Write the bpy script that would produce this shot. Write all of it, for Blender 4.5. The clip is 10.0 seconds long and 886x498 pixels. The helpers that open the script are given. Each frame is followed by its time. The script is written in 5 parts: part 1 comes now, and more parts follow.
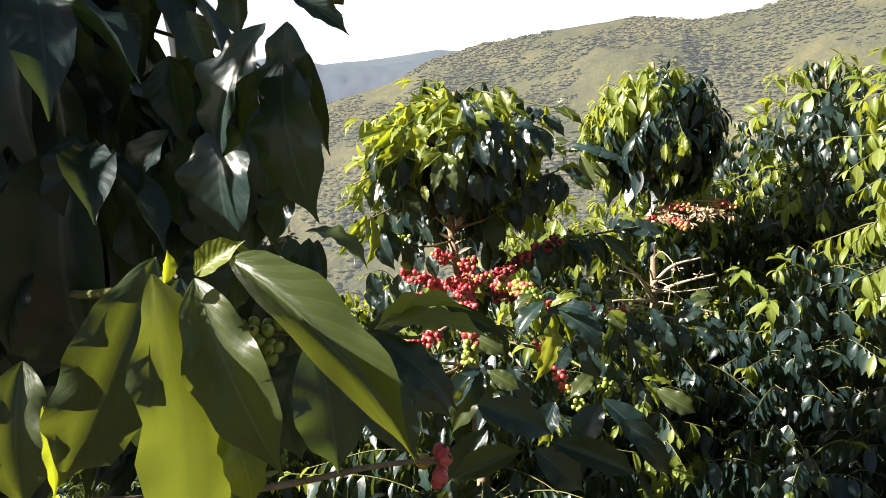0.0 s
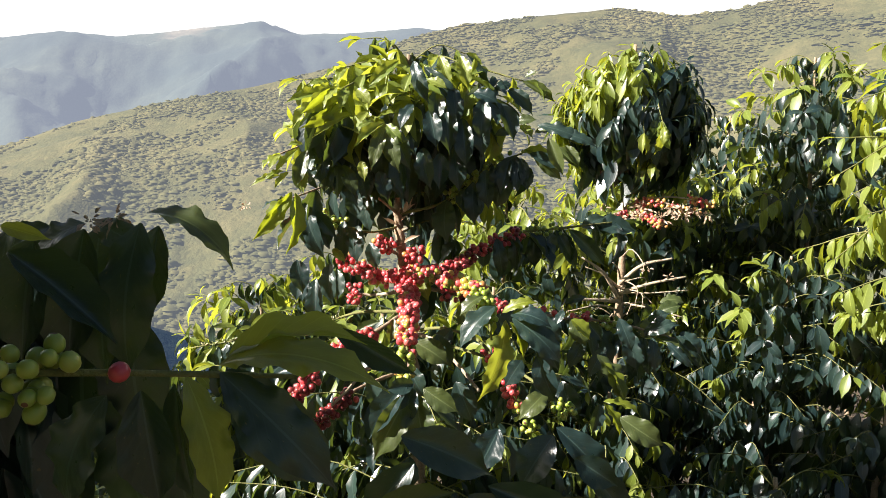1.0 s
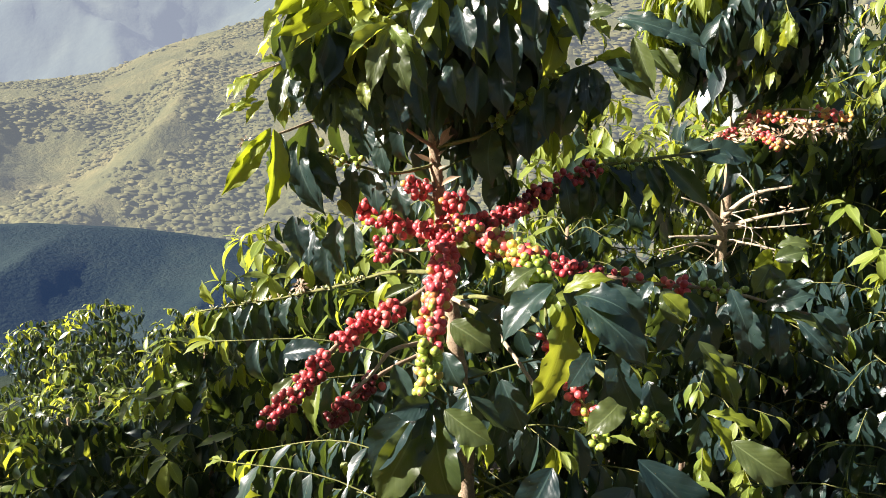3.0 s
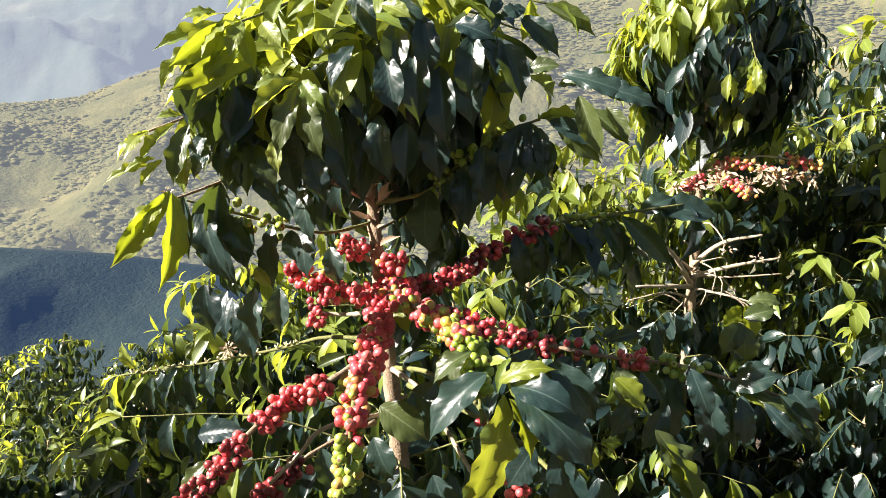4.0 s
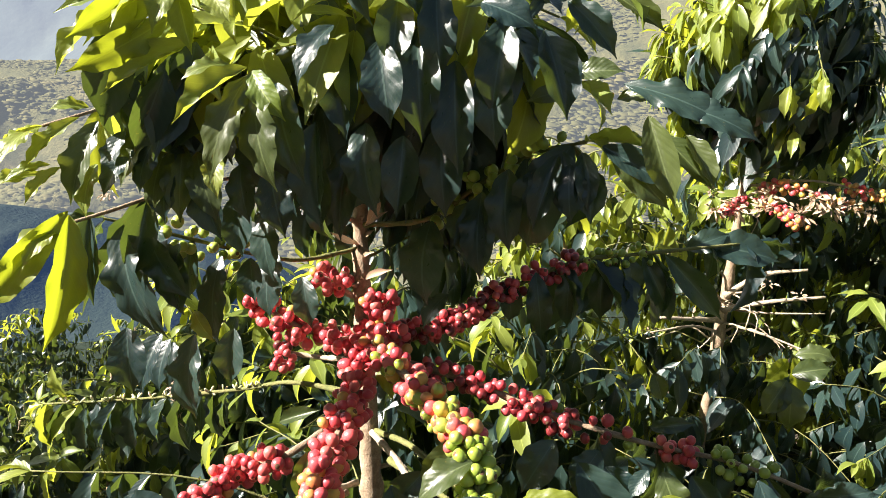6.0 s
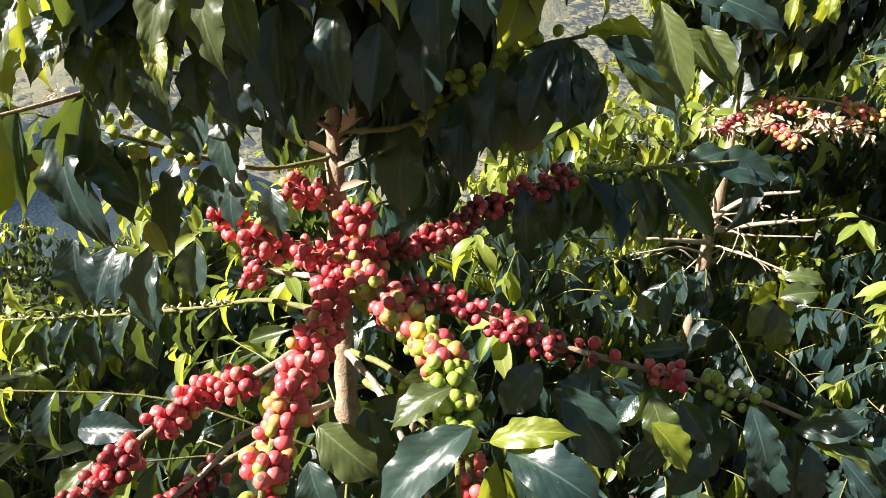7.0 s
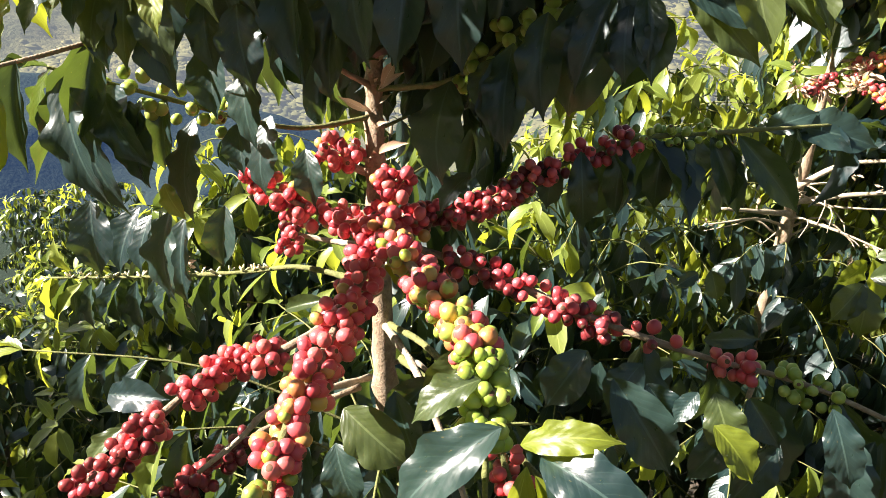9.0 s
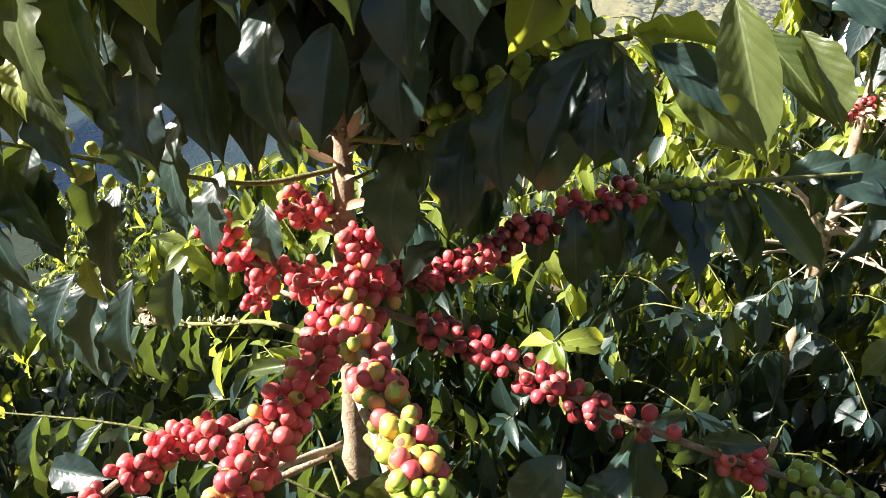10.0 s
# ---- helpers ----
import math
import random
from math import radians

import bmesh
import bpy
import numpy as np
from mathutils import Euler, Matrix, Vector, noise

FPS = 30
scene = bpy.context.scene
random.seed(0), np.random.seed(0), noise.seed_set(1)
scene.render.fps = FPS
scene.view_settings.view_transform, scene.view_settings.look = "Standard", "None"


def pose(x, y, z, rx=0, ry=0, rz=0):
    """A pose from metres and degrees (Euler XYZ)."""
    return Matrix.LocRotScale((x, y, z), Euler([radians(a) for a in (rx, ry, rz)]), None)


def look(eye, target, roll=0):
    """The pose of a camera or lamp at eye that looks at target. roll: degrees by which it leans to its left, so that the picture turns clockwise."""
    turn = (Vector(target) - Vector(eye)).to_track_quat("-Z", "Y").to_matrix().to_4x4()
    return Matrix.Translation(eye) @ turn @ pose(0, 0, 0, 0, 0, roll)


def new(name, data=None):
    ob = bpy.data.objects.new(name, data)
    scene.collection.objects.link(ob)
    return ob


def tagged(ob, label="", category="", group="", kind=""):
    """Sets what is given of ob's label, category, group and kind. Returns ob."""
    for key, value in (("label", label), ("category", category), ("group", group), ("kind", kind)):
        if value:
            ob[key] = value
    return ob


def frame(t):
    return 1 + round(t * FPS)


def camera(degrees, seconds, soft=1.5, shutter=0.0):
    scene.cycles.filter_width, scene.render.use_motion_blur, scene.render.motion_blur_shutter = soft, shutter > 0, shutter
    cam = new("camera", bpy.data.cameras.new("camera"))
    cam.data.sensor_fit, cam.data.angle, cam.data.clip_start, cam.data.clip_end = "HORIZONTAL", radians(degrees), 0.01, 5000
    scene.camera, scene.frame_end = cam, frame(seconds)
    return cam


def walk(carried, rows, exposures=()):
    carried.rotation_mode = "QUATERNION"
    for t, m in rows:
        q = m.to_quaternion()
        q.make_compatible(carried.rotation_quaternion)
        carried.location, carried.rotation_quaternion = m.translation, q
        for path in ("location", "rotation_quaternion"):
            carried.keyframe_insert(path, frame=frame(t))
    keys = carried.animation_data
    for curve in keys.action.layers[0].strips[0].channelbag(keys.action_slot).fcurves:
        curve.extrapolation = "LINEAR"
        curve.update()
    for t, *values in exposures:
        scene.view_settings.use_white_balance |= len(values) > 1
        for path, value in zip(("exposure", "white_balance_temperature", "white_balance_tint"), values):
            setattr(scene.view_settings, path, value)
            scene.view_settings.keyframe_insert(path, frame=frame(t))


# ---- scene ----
# ---- camera and its walk ----
cam = camera(65.1, 10.0, 0.7)
PATH = [
    (0, (-0.01, 0.006, 1.494), (0.002, 2.001, 1.361), -0.1),
    (0.5, (0.013, 0.113, 1.491), (0.125, 2.101, 1.303), 0.9),
    (1, (0.048, 0.233, 1.498), (0.151, 2.222, 1.312), 3.4),
    (1.5, (0.06, 0.276, 1.503), (0.201, 2.261, 1.304), 2.1),
    (2, (0.059, 0.336, 1.495), (0.146, 2.314, 1.21), 3.5),
    (2.2, (0.061, 0.379, 1.493), (0.107, 2.355, 1.187), 2.7),
    (3.3, (0.159, 0.655, 1.538), (0.005, 2.595, 1.076), 1.8),
    (3.5, (0.174, 0.68, 1.55), (0.077, 2.629, 1.112), 2.0),
    (4, (0.185, 0.713, 1.559), (0.106, 2.679, 1.199), 2.4),
    (4.5, (0.18, 0.823, 1.565), (0.042, 2.795, 1.262), 3.8),
    (5, (0.171, 0.889, 1.588), (0.049, 2.865, 1.304), 5.0),
    (5.2, (0.166, 0.899, 1.591), (0.0, 2.873, 1.317), 4.7),
    (6.3, (0.177, 0.973, 1.577), (0.129, 2.915, 1.101), 6.5),
    (6.5, (0.179, 0.989, 1.57), (0.152, 2.919, 1.046), 6.4),
    (7, (0.175, 1.007, 1.562), (0.161, 2.911, 0.947), 7.5),
    (7.5, (0.166, 0.993, 1.56), (0.147, 2.893, 0.938), 8.7),
    (8, (0.162, 0.985, 1.556), (0.171, 2.877, 0.909), 9.0),
    (8.5, (0.171, 1.001, 1.556), (0.064, 2.864, 0.836), 8.3),
    (9, (0.197, 1.074, 1.552), (0.008, 2.922, 0.812), 7.1),
    (9.5, (0.228, 1.144, 1.588), (-0.054, 2.991, 0.877), 6.6),
    (10, (0.235, 1.177, 1.592), (-0.043, 3.01, 0.841), 6.9),
]
walk(cam, [(t, look(eye, target, roll)) for t, eye, target, roll in PATH], [(0.0, 1.84), (2.0, 1.86), (3.5, 2.04), (5.0, 2.12), (8.5, 2.27), (10.0, 2.44)])

# ---- world and sun ----
SUN_TO = Vector((-0.83, -0.21, 0.50)).normalized()
world = bpy.data.worlds.new("sky")
scene.world = world
world.use_nodes = True
wn, wl = world.node_tree.nodes, world.node_tree.links
sky = wn.new("ShaderNodeTexSky")
sky.sky_type, sky.sun_disc = "NISHITA", False
sky.sun_elevation = math.asin(SUN_TO.z)
sky.sun_rotation = math.atan2(SUN_TO.x, SUN_TO.y)
sky.air_density, sky.dust_density = 1.6, 1.2
wl.new(sky.outputs[0], wn["Background"].inputs[0])
wn["Background"].inputs[1].default_value = 0.021
sun = new("sun", bpy.data.lights.new("sun", "SUN"))
sun.data.energy, sun.data.angle, sun.data.color = 5.0, radians(0.6), (1.0, 0.92, 0.83)
sun.matrix_world = look(SUN_TO * 20, (0, 0, 0))


# ---- materials ----
def material(name):
    m = bpy.data.materials.new(name)
    m.use_nodes = True
    return m, m.node_tree.nodes, m.node_tree.links, m.node_tree.nodes["Principled BSDF"]


def math_node(n, l, op, a, b=None, c=None):
    x = n.new("ShaderNodeMath")
    x.operation = op
    for i, v in enumerate((a, b, c)):
        if v is None:
            continue
        if isinstance(v, (int, float)):
            x.inputs[i].default_value = v
        else:
            l.new(v, x.inputs[i])
    return x.outputs[0]


def ramp(n, l, fac, *stops):
    r = n.new("ShaderNodeValToRGB")
    e = r.color_ramp.elements
    while len(e) < len(stops):
        e.new(0.5)
    for k, (p, c) in zip(e, stops):
        k.position, k.color = p, (*c, 1)
    l.new(fac, r.inputs[0])
    return r.outputs[0]


def noise_tex(n, l, scale, detail=4.0, vec=None, rough=0.55):
    x = n.new("ShaderNodeTexNoise")
    x.inputs["Scale"].default_value, x.inputs["Detail"].default_value, x.inputs["Roughness"].default_value = scale, detail, rough
    if vec is not None:
        l.new(vec, x.inputs["Vector"])
    return x.outputs["Fac"]


def mix_col(n, l, fac, a, b, mode="MIX"):
    x = n.new("ShaderNodeMix")
    x.data_type, x.blend_type = "RGBA", mode
    for sock, v in ((x.inputs[0], fac), (x.inputs[6], a), (x.inputs[7], b)):
        if isinstance(v, (int, float)):
            sock.default_value = v
        elif isinstance(v, tuple):
            sock.default_value = (*v, 1)
        else:
            l.new(v, sock)
    return x.outputs[2]


def leaf_material(name, dark, light, glow, through_share, island=False, rough=0.33):
    """A thin glossy leaf: veins from its own lengthwise coordinates, light passing through the blade."""
    m, n, l, p = material(name)
    uv = n.new("ShaderNodeUVMap").outputs[0]
    sep = n.new("ShaderNodeSeparateXYZ")
    l.new(uv, sep.inputs[0])
    u, v = sep.outputs[0], sep.outputs[1]
    off = math_node(n, l, "ABSOLUTE", math_node(n, l, "SUBTRACT", u, 0.5))
    rib = math_node(n, l, "LESS_THAN", off, 0.022)
    slant = math_node(n, l, "SUBTRACT", math_node(n, l, "MULTIPLY", v, 9.0), math_node(n, l, "MULTIPLY", off, 5.0))
    wave = math_node(n, l, "PINGPONG", slant, 0.5)
    vein = math_node(n, l, "LESS_THAN", wave, 0.05)
    if island:
        rnd = n.new("ShaderNodeNewGeometry").outputs["Random Per Island"]
    else:
        rnd = n.new("ShaderNodeObjectInfo").outputs["Random"]
    co = n.new("ShaderNodeTexCoord").outputs["Object"] if island else uv
    mott = noise_tex(n, l, 60.0 if island else 7.0, 5.0, co)
    base = mix_col(n, l, rnd, dark, light)
    base = mix_col(n, l, math_node(n, l, "MULTIPLY", mott, 0.5), base, tuple(c * 0.55 for c in dark))
    spots = math_node(n, l, "GREATER_THAN", noise_tex(n, l, 160.0 if island else 19.0, 2.0, co), 0.72)
    base = mix_col(n, l, math_node(n, l, "MULTIPLY", spots, 0.6), base, (0.16, 0.12, 0.04))
    veiny = math_node(n, l, "MAXIMUM", math_node(n, l, "MULTIPLY", rib, 0.32), math_node(n, l, "MULTIPLY", vein, 0.07))
    base = mix_col(n, l, veiny, base, tuple(min(1, c * 2.6 + 0.03) for c in light))
    l.new(base, p.inputs["Base Color"])
    l.new(math_node(n, l, "MULTIPLY_ADD", mott, 0.30, rough - 0.15), p.inputs["Roughness"])
    p.inputs["Specular IOR Level"].default_value = 0.55
    p.inputs["Coat Weight"].default_value, p.inputs["Coat Roughness"].default_value = 0.2, 0.2
    bump = n.new("ShaderNodeBump")
    bump.inputs["Strength"].default_value, bump.inputs["Distance"].default_value = 0.42, 0.0009
    swell = math_node(n, l, "ADD", math_node(n, l, "MULTIPLY", wave, 0.7), math_node(n, l, "MULTIPLY", mott, 1.0))
    l.new(swell, bump.inputs["Height"])
    l.new(bump.outputs[0], p.inputs["Normal"])
    tr = n.new("ShaderNodeBsdfTranslucent")
    gl = mix_col(n, l, math_node(n, l, "MULTIPLY", veiny, 0.5), glow, tuple(c * 0.5 for c in glow))
    gl = mix_col(n, l, math_node(n, l, "MULTIPLY", mott, 0.5), gl, tuple(c * 0.55 for c in glow))
    l.new(gl, tr.inputs[0])
    mx = n.new("ShaderNodeMixShader")
    mx.inputs[0].default_value = through_share
    l.new(p.outputs[0], mx.inputs[1])
    l.new(tr.outputs[0], mx.inputs[2])
    l.new(mx.outputs[0], n["Material Output"].inputs[0])
    return m


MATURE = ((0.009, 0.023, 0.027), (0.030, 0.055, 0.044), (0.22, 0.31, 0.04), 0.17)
# fresh leaves, brightened to stand in for sunlit crown tops as well
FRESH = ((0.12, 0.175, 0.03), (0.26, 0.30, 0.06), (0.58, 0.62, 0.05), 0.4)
leaf_mat = {("old", False): leaf_material("coffee_leaf", *MATURE), ("old", True): leaf_material("coffee_leaf_mass", *MATURE, island=True),
            ("new", False): leaf_material("young_coffee_leaf", *FRESH, rough=0.42), ("new", True): leaf_material("young_coffee_leaf_mass", *FRESH, island=True, rough=0.42)}


# backlit look put partly into a brighter yellow-green base colour
leaf_mat["lime", False] = leaf_material("backlit_young_leaf", (0.12, 0.15, 0.012), (0.17, 0.20, 0.018), (0.58, 0.66, 0.03), 0.33, rough=0.45)
leaf_mat["olive", False] = leaf_material("olive_leaf", (0.035, 0.055, 0.018), (0.075, 0.095, 0.03), (0.32, 0.38, 0.03), 0.25, rough=0.36)
leaf_mat["dry", False] = leaf_material("dry_bract", (0.36, 0.24, 0.15), (0.60, 0.46, 0.33), (0.4, 0.28, 0.16), 0.2, rough=0.7)


def bark_material(name, a, b, c, scale):
    m, n, l, p = material(name)
    co = n.new("ShaderNodeTexCoord").outputs["Object"]
    g = noise_tex(n, l, scale, 8.0, co, 0.7)
    f = noise_tex(n, l, scale * 5, 4.0, co)
    col = ramp(n, l, g, (0.25, a), (0.5, b), (0.72, c))
    col = mix_col(n, l, math_node(n, l, "MULTIPLY", f, 0.6), col, tuple(v * 0.5 for v in a))
    l.new(col, p.inputs["Base Color"])
    p.inputs["Roughness"].default_value = 0.85
    b2 = n.new("ShaderNodeBump")
    b2.inputs["Strength"].default_value, b2.inputs["Distance"].default_value = 0.8, 0.004
    l.new(math_node(n, l, "ADD", g, math_node(n, l, "MULTIPLY", f, 0.5)), b2.inputs["Height"])
    l.new(b2.outputs[0], p.inputs["Normal"])
    return m


bark = bark_material("coffee_bark", (0.18, 0.12, 0.075), (0.36, 0.26, 0.17), (0.52, 0.42, 0.31), 60)
twig = bark_material("green_twig", (0.10, 0.13, 0.03), (0.20, 0.20, 0.06), (0.28, 0.22, 0.10), 90)
dry = bark_material("dry_wood", (0.28, 0.21, 0.14), (0.48, 0.39, 0.28), (0.62, 0.54, 0.42), 70)


def fruit_material(name, a, b, c):
    m, n, l, p = material(name)
    co = n.new("ShaderNodeTexCoord").outputs["Object"]
    rnd = n.new("ShaderNodeObjectInfo").outputs["Random"]
    col = ramp(n, l, rnd, (0.0, a), (0.5, b), (1.0, c))
    blot = noise_tex(n, l, 140.0, 4.0, co)
    col = mix_col(n, l, math_node(n, l, "MULTIPLY", blot, 0.45), col, tuple(v * 0.6 for v in a))
    speck = math_node(n, l, "GREATER_THAN", noise_tex(n, l, 700.0, 1.0, co), 0.73)
    col = mix_col(n, l, math_node(n, l, "MULTIPLY", speck, 0.4), col, (0.45, 0.30, 0.16))
    l.new(col, p.inputs["Base Color"])
    p.inputs["Roughness"].default_value = 0.4
    p.inputs["Subsurface Weight"].default_value = 0.15
    p.inputs["Subsurface Radius"].default_value = (0.006, 0.002, 0.001)
    p.inputs["Coat Weight"].default_value, p.inputs["Coat Roughness"].default_value = 0.15, 0.3
    return m


fruit_mat = {"red": fruit_material("ripe_cherry_skin", (0.48, 0.045, 0.06), (0.65, 0.09, 0.105), (0.72, 0.17, 0.145)),
             "dark": fruit_material("overripe_cherry_skin", (0.10, 0.012, 0.016), (0.20, 0.02, 0.025), (0.28, 0.04, 0.04)),
             "yellow": fruit_material("turning_cherry_skin", (0.52, 0.40, 0.07), (0.58, 0.30, 0.10), (0.50, 0.14, 0.06)),
             "green": fruit_material("green_cherry_skin", (0.20, 0.27, 0.035), (0.32, 0.40, 0.06), (0.42, 0.46, 0.10))}

bud_mat = fruit_material("bud_skin", (0.42, 0.42, 0.18), (0.60, 0.58, 0.34), (0.66, 0.56, 0.40))
navel, _, _, _p = material("cherry_navel")
_p.inputs["Base Color"].default_value, _p.inputs["Roughness"].default_value = (0.12, 0.06, 0.03, 1), 0.8


def earth_material():
    m, n, l, p = material("leaf_litter_soil")
    co = n.new("ShaderNodeTexCoord").outputs["Object"]
    g = noise_tex(n, l, 3.0, 8.0, co)
    f = noise_tex(n, l, 40.0, 6.0, co)
    col = ramp(n, l, g, (0.3, (0.05, 0.035, 0.02)), (0.55, (0.11, 0.075, 0.045)), (0.75, (0.07, 0.08, 0.03)))
    col = mix_col(n, l, f, col, (0.05, 0.04, 0.028))
    l.new(col, p.inputs["Base Color"])
    p.inputs["Roughness"].default_value = 0.95
    b = n.new("ShaderNodeBump")
    b.inputs["Distance"].default_value = 0.05
    l.new(f, b.inputs["Height"])
    l.new(b.outputs[0], p.inputs["Normal"])
    return m


def patchy(n, l, co, tones):
    """Cover that changes from clump to clump and from slope to slope."""
    mixed = math_node(n, l, "MULTIPLY_ADD", noise_tex(n, l, 0.13, 5.0, co, 0.7), 0.5, math_node(n, l, "MULTIPLY", noise_tex(n, l, 0.022, 4.0, co), 0.5))
    return ramp(n, l, mixed, *zip((0.38, 0.5, 0.62), tones))


WOODLAND = ((0.034, 0.039, 0.016), (0.066, 0.063, 0.024), (0.115, 0.098, 0.041))


def hill_material(name, wood, grass, bare, scale, haze=None):
    m, n, l, p = material(name)
    co = n.new("ShaderNodeTexCoord").outputs["Object"]
    big = noise_tex(n, l, scale, 5.0, co)
    fine = noise_tex(n, l, scale * 26, 6.0, co, 0.65)
    vor = n.new("ShaderNodeTexVoronoi")
    vor.inputs["Scale"].default_value = scale * 45
    l.new(co, vor.inputs["Vector"])
    clump = vor.outputs["Distance"]
    cover = ramp(n, l, big, (0.40, wood), (0.52, tuple((a + b) / 2 for a, b in zip(wood, grass))), (0.60, grass), (0.74, bare))
    cover = mix_col(n, l, math_node(n, l, "MULTIPLY", fine, 0.6), cover, tuple(c * 0.5 for c in wood))
    if name == "wooded_hillside":
        cover = mix_col(n, l, 0.6, cover, patchy(n, l, co, WOODLAND))
    l.new(cover, p.inputs["Base Color"])
    p.inputs["Roughness"].default_value, p.inputs["Specular IOR Level"].default_value = 0.95, 0.1
    b = n.new("ShaderNodeBump")
    b.inputs["Strength"].default_value, b.inputs["Distance"].default_value = 0.4 if scale > 0.01 else 0.15, 0.03 / scale
    l.new(math_node(n, l, "SUBTRACT", math_node(n, l, "MULTIPLY", fine, 1.5), math_node(n, l, "MULTIPLY", clump, 0.35)), b.inputs["Height"])
    l.new(b.outputs[0], p.inputs["Normal"])
    # distant haze is put in as an even glow of the surface
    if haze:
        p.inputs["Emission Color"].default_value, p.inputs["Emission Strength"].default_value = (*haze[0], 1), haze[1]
    return m


def far_tree_material():
    m, n, l, p = material("far_tree_crowns")
    rnd = n.new("ShaderNodeNewGeometry").outputs["Random Per Island"]
    col = ramp(n, l, rnd, (0.0, (0.066, 0.064, 0.026)), (0.6, (0.088, 0.083, 0.033)), (1.0, (0.115, 0.103, 0.042)))
    co = n.new("ShaderNodeTexCoord").outputs["Object"]
    col = mix_col(n, l, 0.65, col, patchy(n, l, co, WOODLAND))
    l.new(col, p.inputs["Base Color"])
    p.inputs["Roughness"].default_value, p.inputs["Specular IOR Level"].default_value = 0.95, 0.1
    # crowns glow like the hillside below them, in place of haze
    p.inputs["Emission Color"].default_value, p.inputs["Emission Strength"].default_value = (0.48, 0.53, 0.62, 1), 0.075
    return m


soil = earth_material()
far_tree = far_tree_material()
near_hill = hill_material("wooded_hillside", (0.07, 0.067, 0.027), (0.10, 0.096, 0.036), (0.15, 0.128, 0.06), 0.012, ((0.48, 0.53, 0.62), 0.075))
# valley shade is put into these dark base colours, blue haze into the glow
valley_green = hill_material("shaded_valley_growth", (0.012, 0.022, 0.016), (0.022, 0.034, 0.022), (0.035, 0.045, 0.03), 0.06, ((0.16, 0.32, 0.78), 0.03))
valley_floor = hill_material("valley_floor", (0.012, 0.022, 0.016), (0.022, 0.034, 0.022), (0.035, 0.045, 0.03), 0.06)
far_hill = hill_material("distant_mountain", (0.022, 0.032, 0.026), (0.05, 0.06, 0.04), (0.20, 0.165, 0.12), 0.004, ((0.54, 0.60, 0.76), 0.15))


# ---- land ----
def mesh_object(name, verts, faces, mat, parent=None, smooth=True, uvs=None):
    me = bpy.data.meshes.new(name)
    me.from_pydata([tuple(v) for v in verts], [], [tuple(f) for f in faces])
    if uvs is not None:
        layer = me.uv_layers.new(name="UVMap")
        idx = np.empty(len(me.loops), dtype=np.int32)
        me.loops.foreach_get("vertex_index", idx)
        layer.data.foreach_set("uv", np.asarray(uvs, dtype=np.float32)[idx].ravel())
    if smooth:
        me.polygons.foreach_set("use_smooth", np.ones(len(me.polygons), dtype=bool))
    if mat:
        me.materials.append(mat)
    ob = new(name, me)
    if parent is not None:
        ob.parent = parent
    return ob


def ground_z(x, y):
    """The coffee slope: it falls away ahead and to the left, into the valley."""
    near = -0.24 * (y - 1.2) + 0.26 * min(x, 6.0)
    if y < 1.2:
        near = -0.08 * (y - 1.2) + 0.26 * min(x, 6.0)
    return max(near, -150.0)


def grid_faces(rows, cols):
    return [(i * cols + j, i * cols + j + 1, (i + 1) * cols + j + 1, (i + 1) * cols + j) for i in range(rows - 1) for j in range(cols - 1)]


def build_ground():
    ring = np.concatenate([np.linspace(0.0, 8, 34), np.geomspace(9, 4500, 40)])
    ang = np.linspace(0, 2 * math.pi, 121)
    verts = []
    for r in ring:
        for a in ang:
            x, y = r * math.sin(a), r * math.cos(a) + 1.5
            z = ground_z(x, y) + 0.05 * noise.noise((x * 2, y * 2, 0)) * min(1, r)
            verts.append((x, y, z))
    ob = mesh_object("ground", verts, grid_faces(len(ring), len(ang)), soil)
    ob.data.materials.append(valley_floor)
    for f in ob.data.polygons:
        f.material_index = 1 if f.vertices[0] // len(ang) >= 30 else 0
    tagged(ob, "dark shaded soil of a steep coffee slope", "ground", kind="structure")


def ridge(name, label, mat, crest, r0, z0, r1, az0, az1, rough, seed, grain):
    """A mountain side seen from the valley's other slope: from its foot at r0 up to a crest, and down behind it."""
    cols, rows = int((az1 - az0) / 0.3) + 1, 70
    verts = []
    ca, ce = zip(*crest)
    for i in range(rows):
        s = i / (rows - 9)
        for j in range(cols):
            az = az0 + (az1 - az0) * j / (cols - 1)
            top = r1 * math.tan(radians(float(np.interp(az, ca, ce)))) + 1.5
            a = radians(az)
            k = min(s, 1.0)
            r = r0 + (r1 - r0) * s
            x, y = r * math.sin(a), r * math.cos(a)
            z = z0 + (top - z0) * (k ** 0.85) - (60 * (s - 1) * 12 if s > 1 else 0)
            side = math.sin(math.pi * k) if s < 1 else 0
            fold = 1 - 2 * abs(noise.noise((x * grain + seed, y * grain * 0.6, seed)))
            z += rough * side * (fold - 0.4) + 0.25 * rough * side * noise.noise((x * grain * 3, y * grain * 3, seed))
            z += 0.05 * rough * noise.fractal((x * grain * 9, y * grain * 9, seed), 0.7, 2.0, 4) * (0.3 + side)
            verts.append((x, y, z))
    ob = mesh_object(name, verts, grid_faces(rows, cols), mat)
    return tagged(ob, label, "mountain", kind="structure"), np.array(verts).reshape(rows, cols, 3)


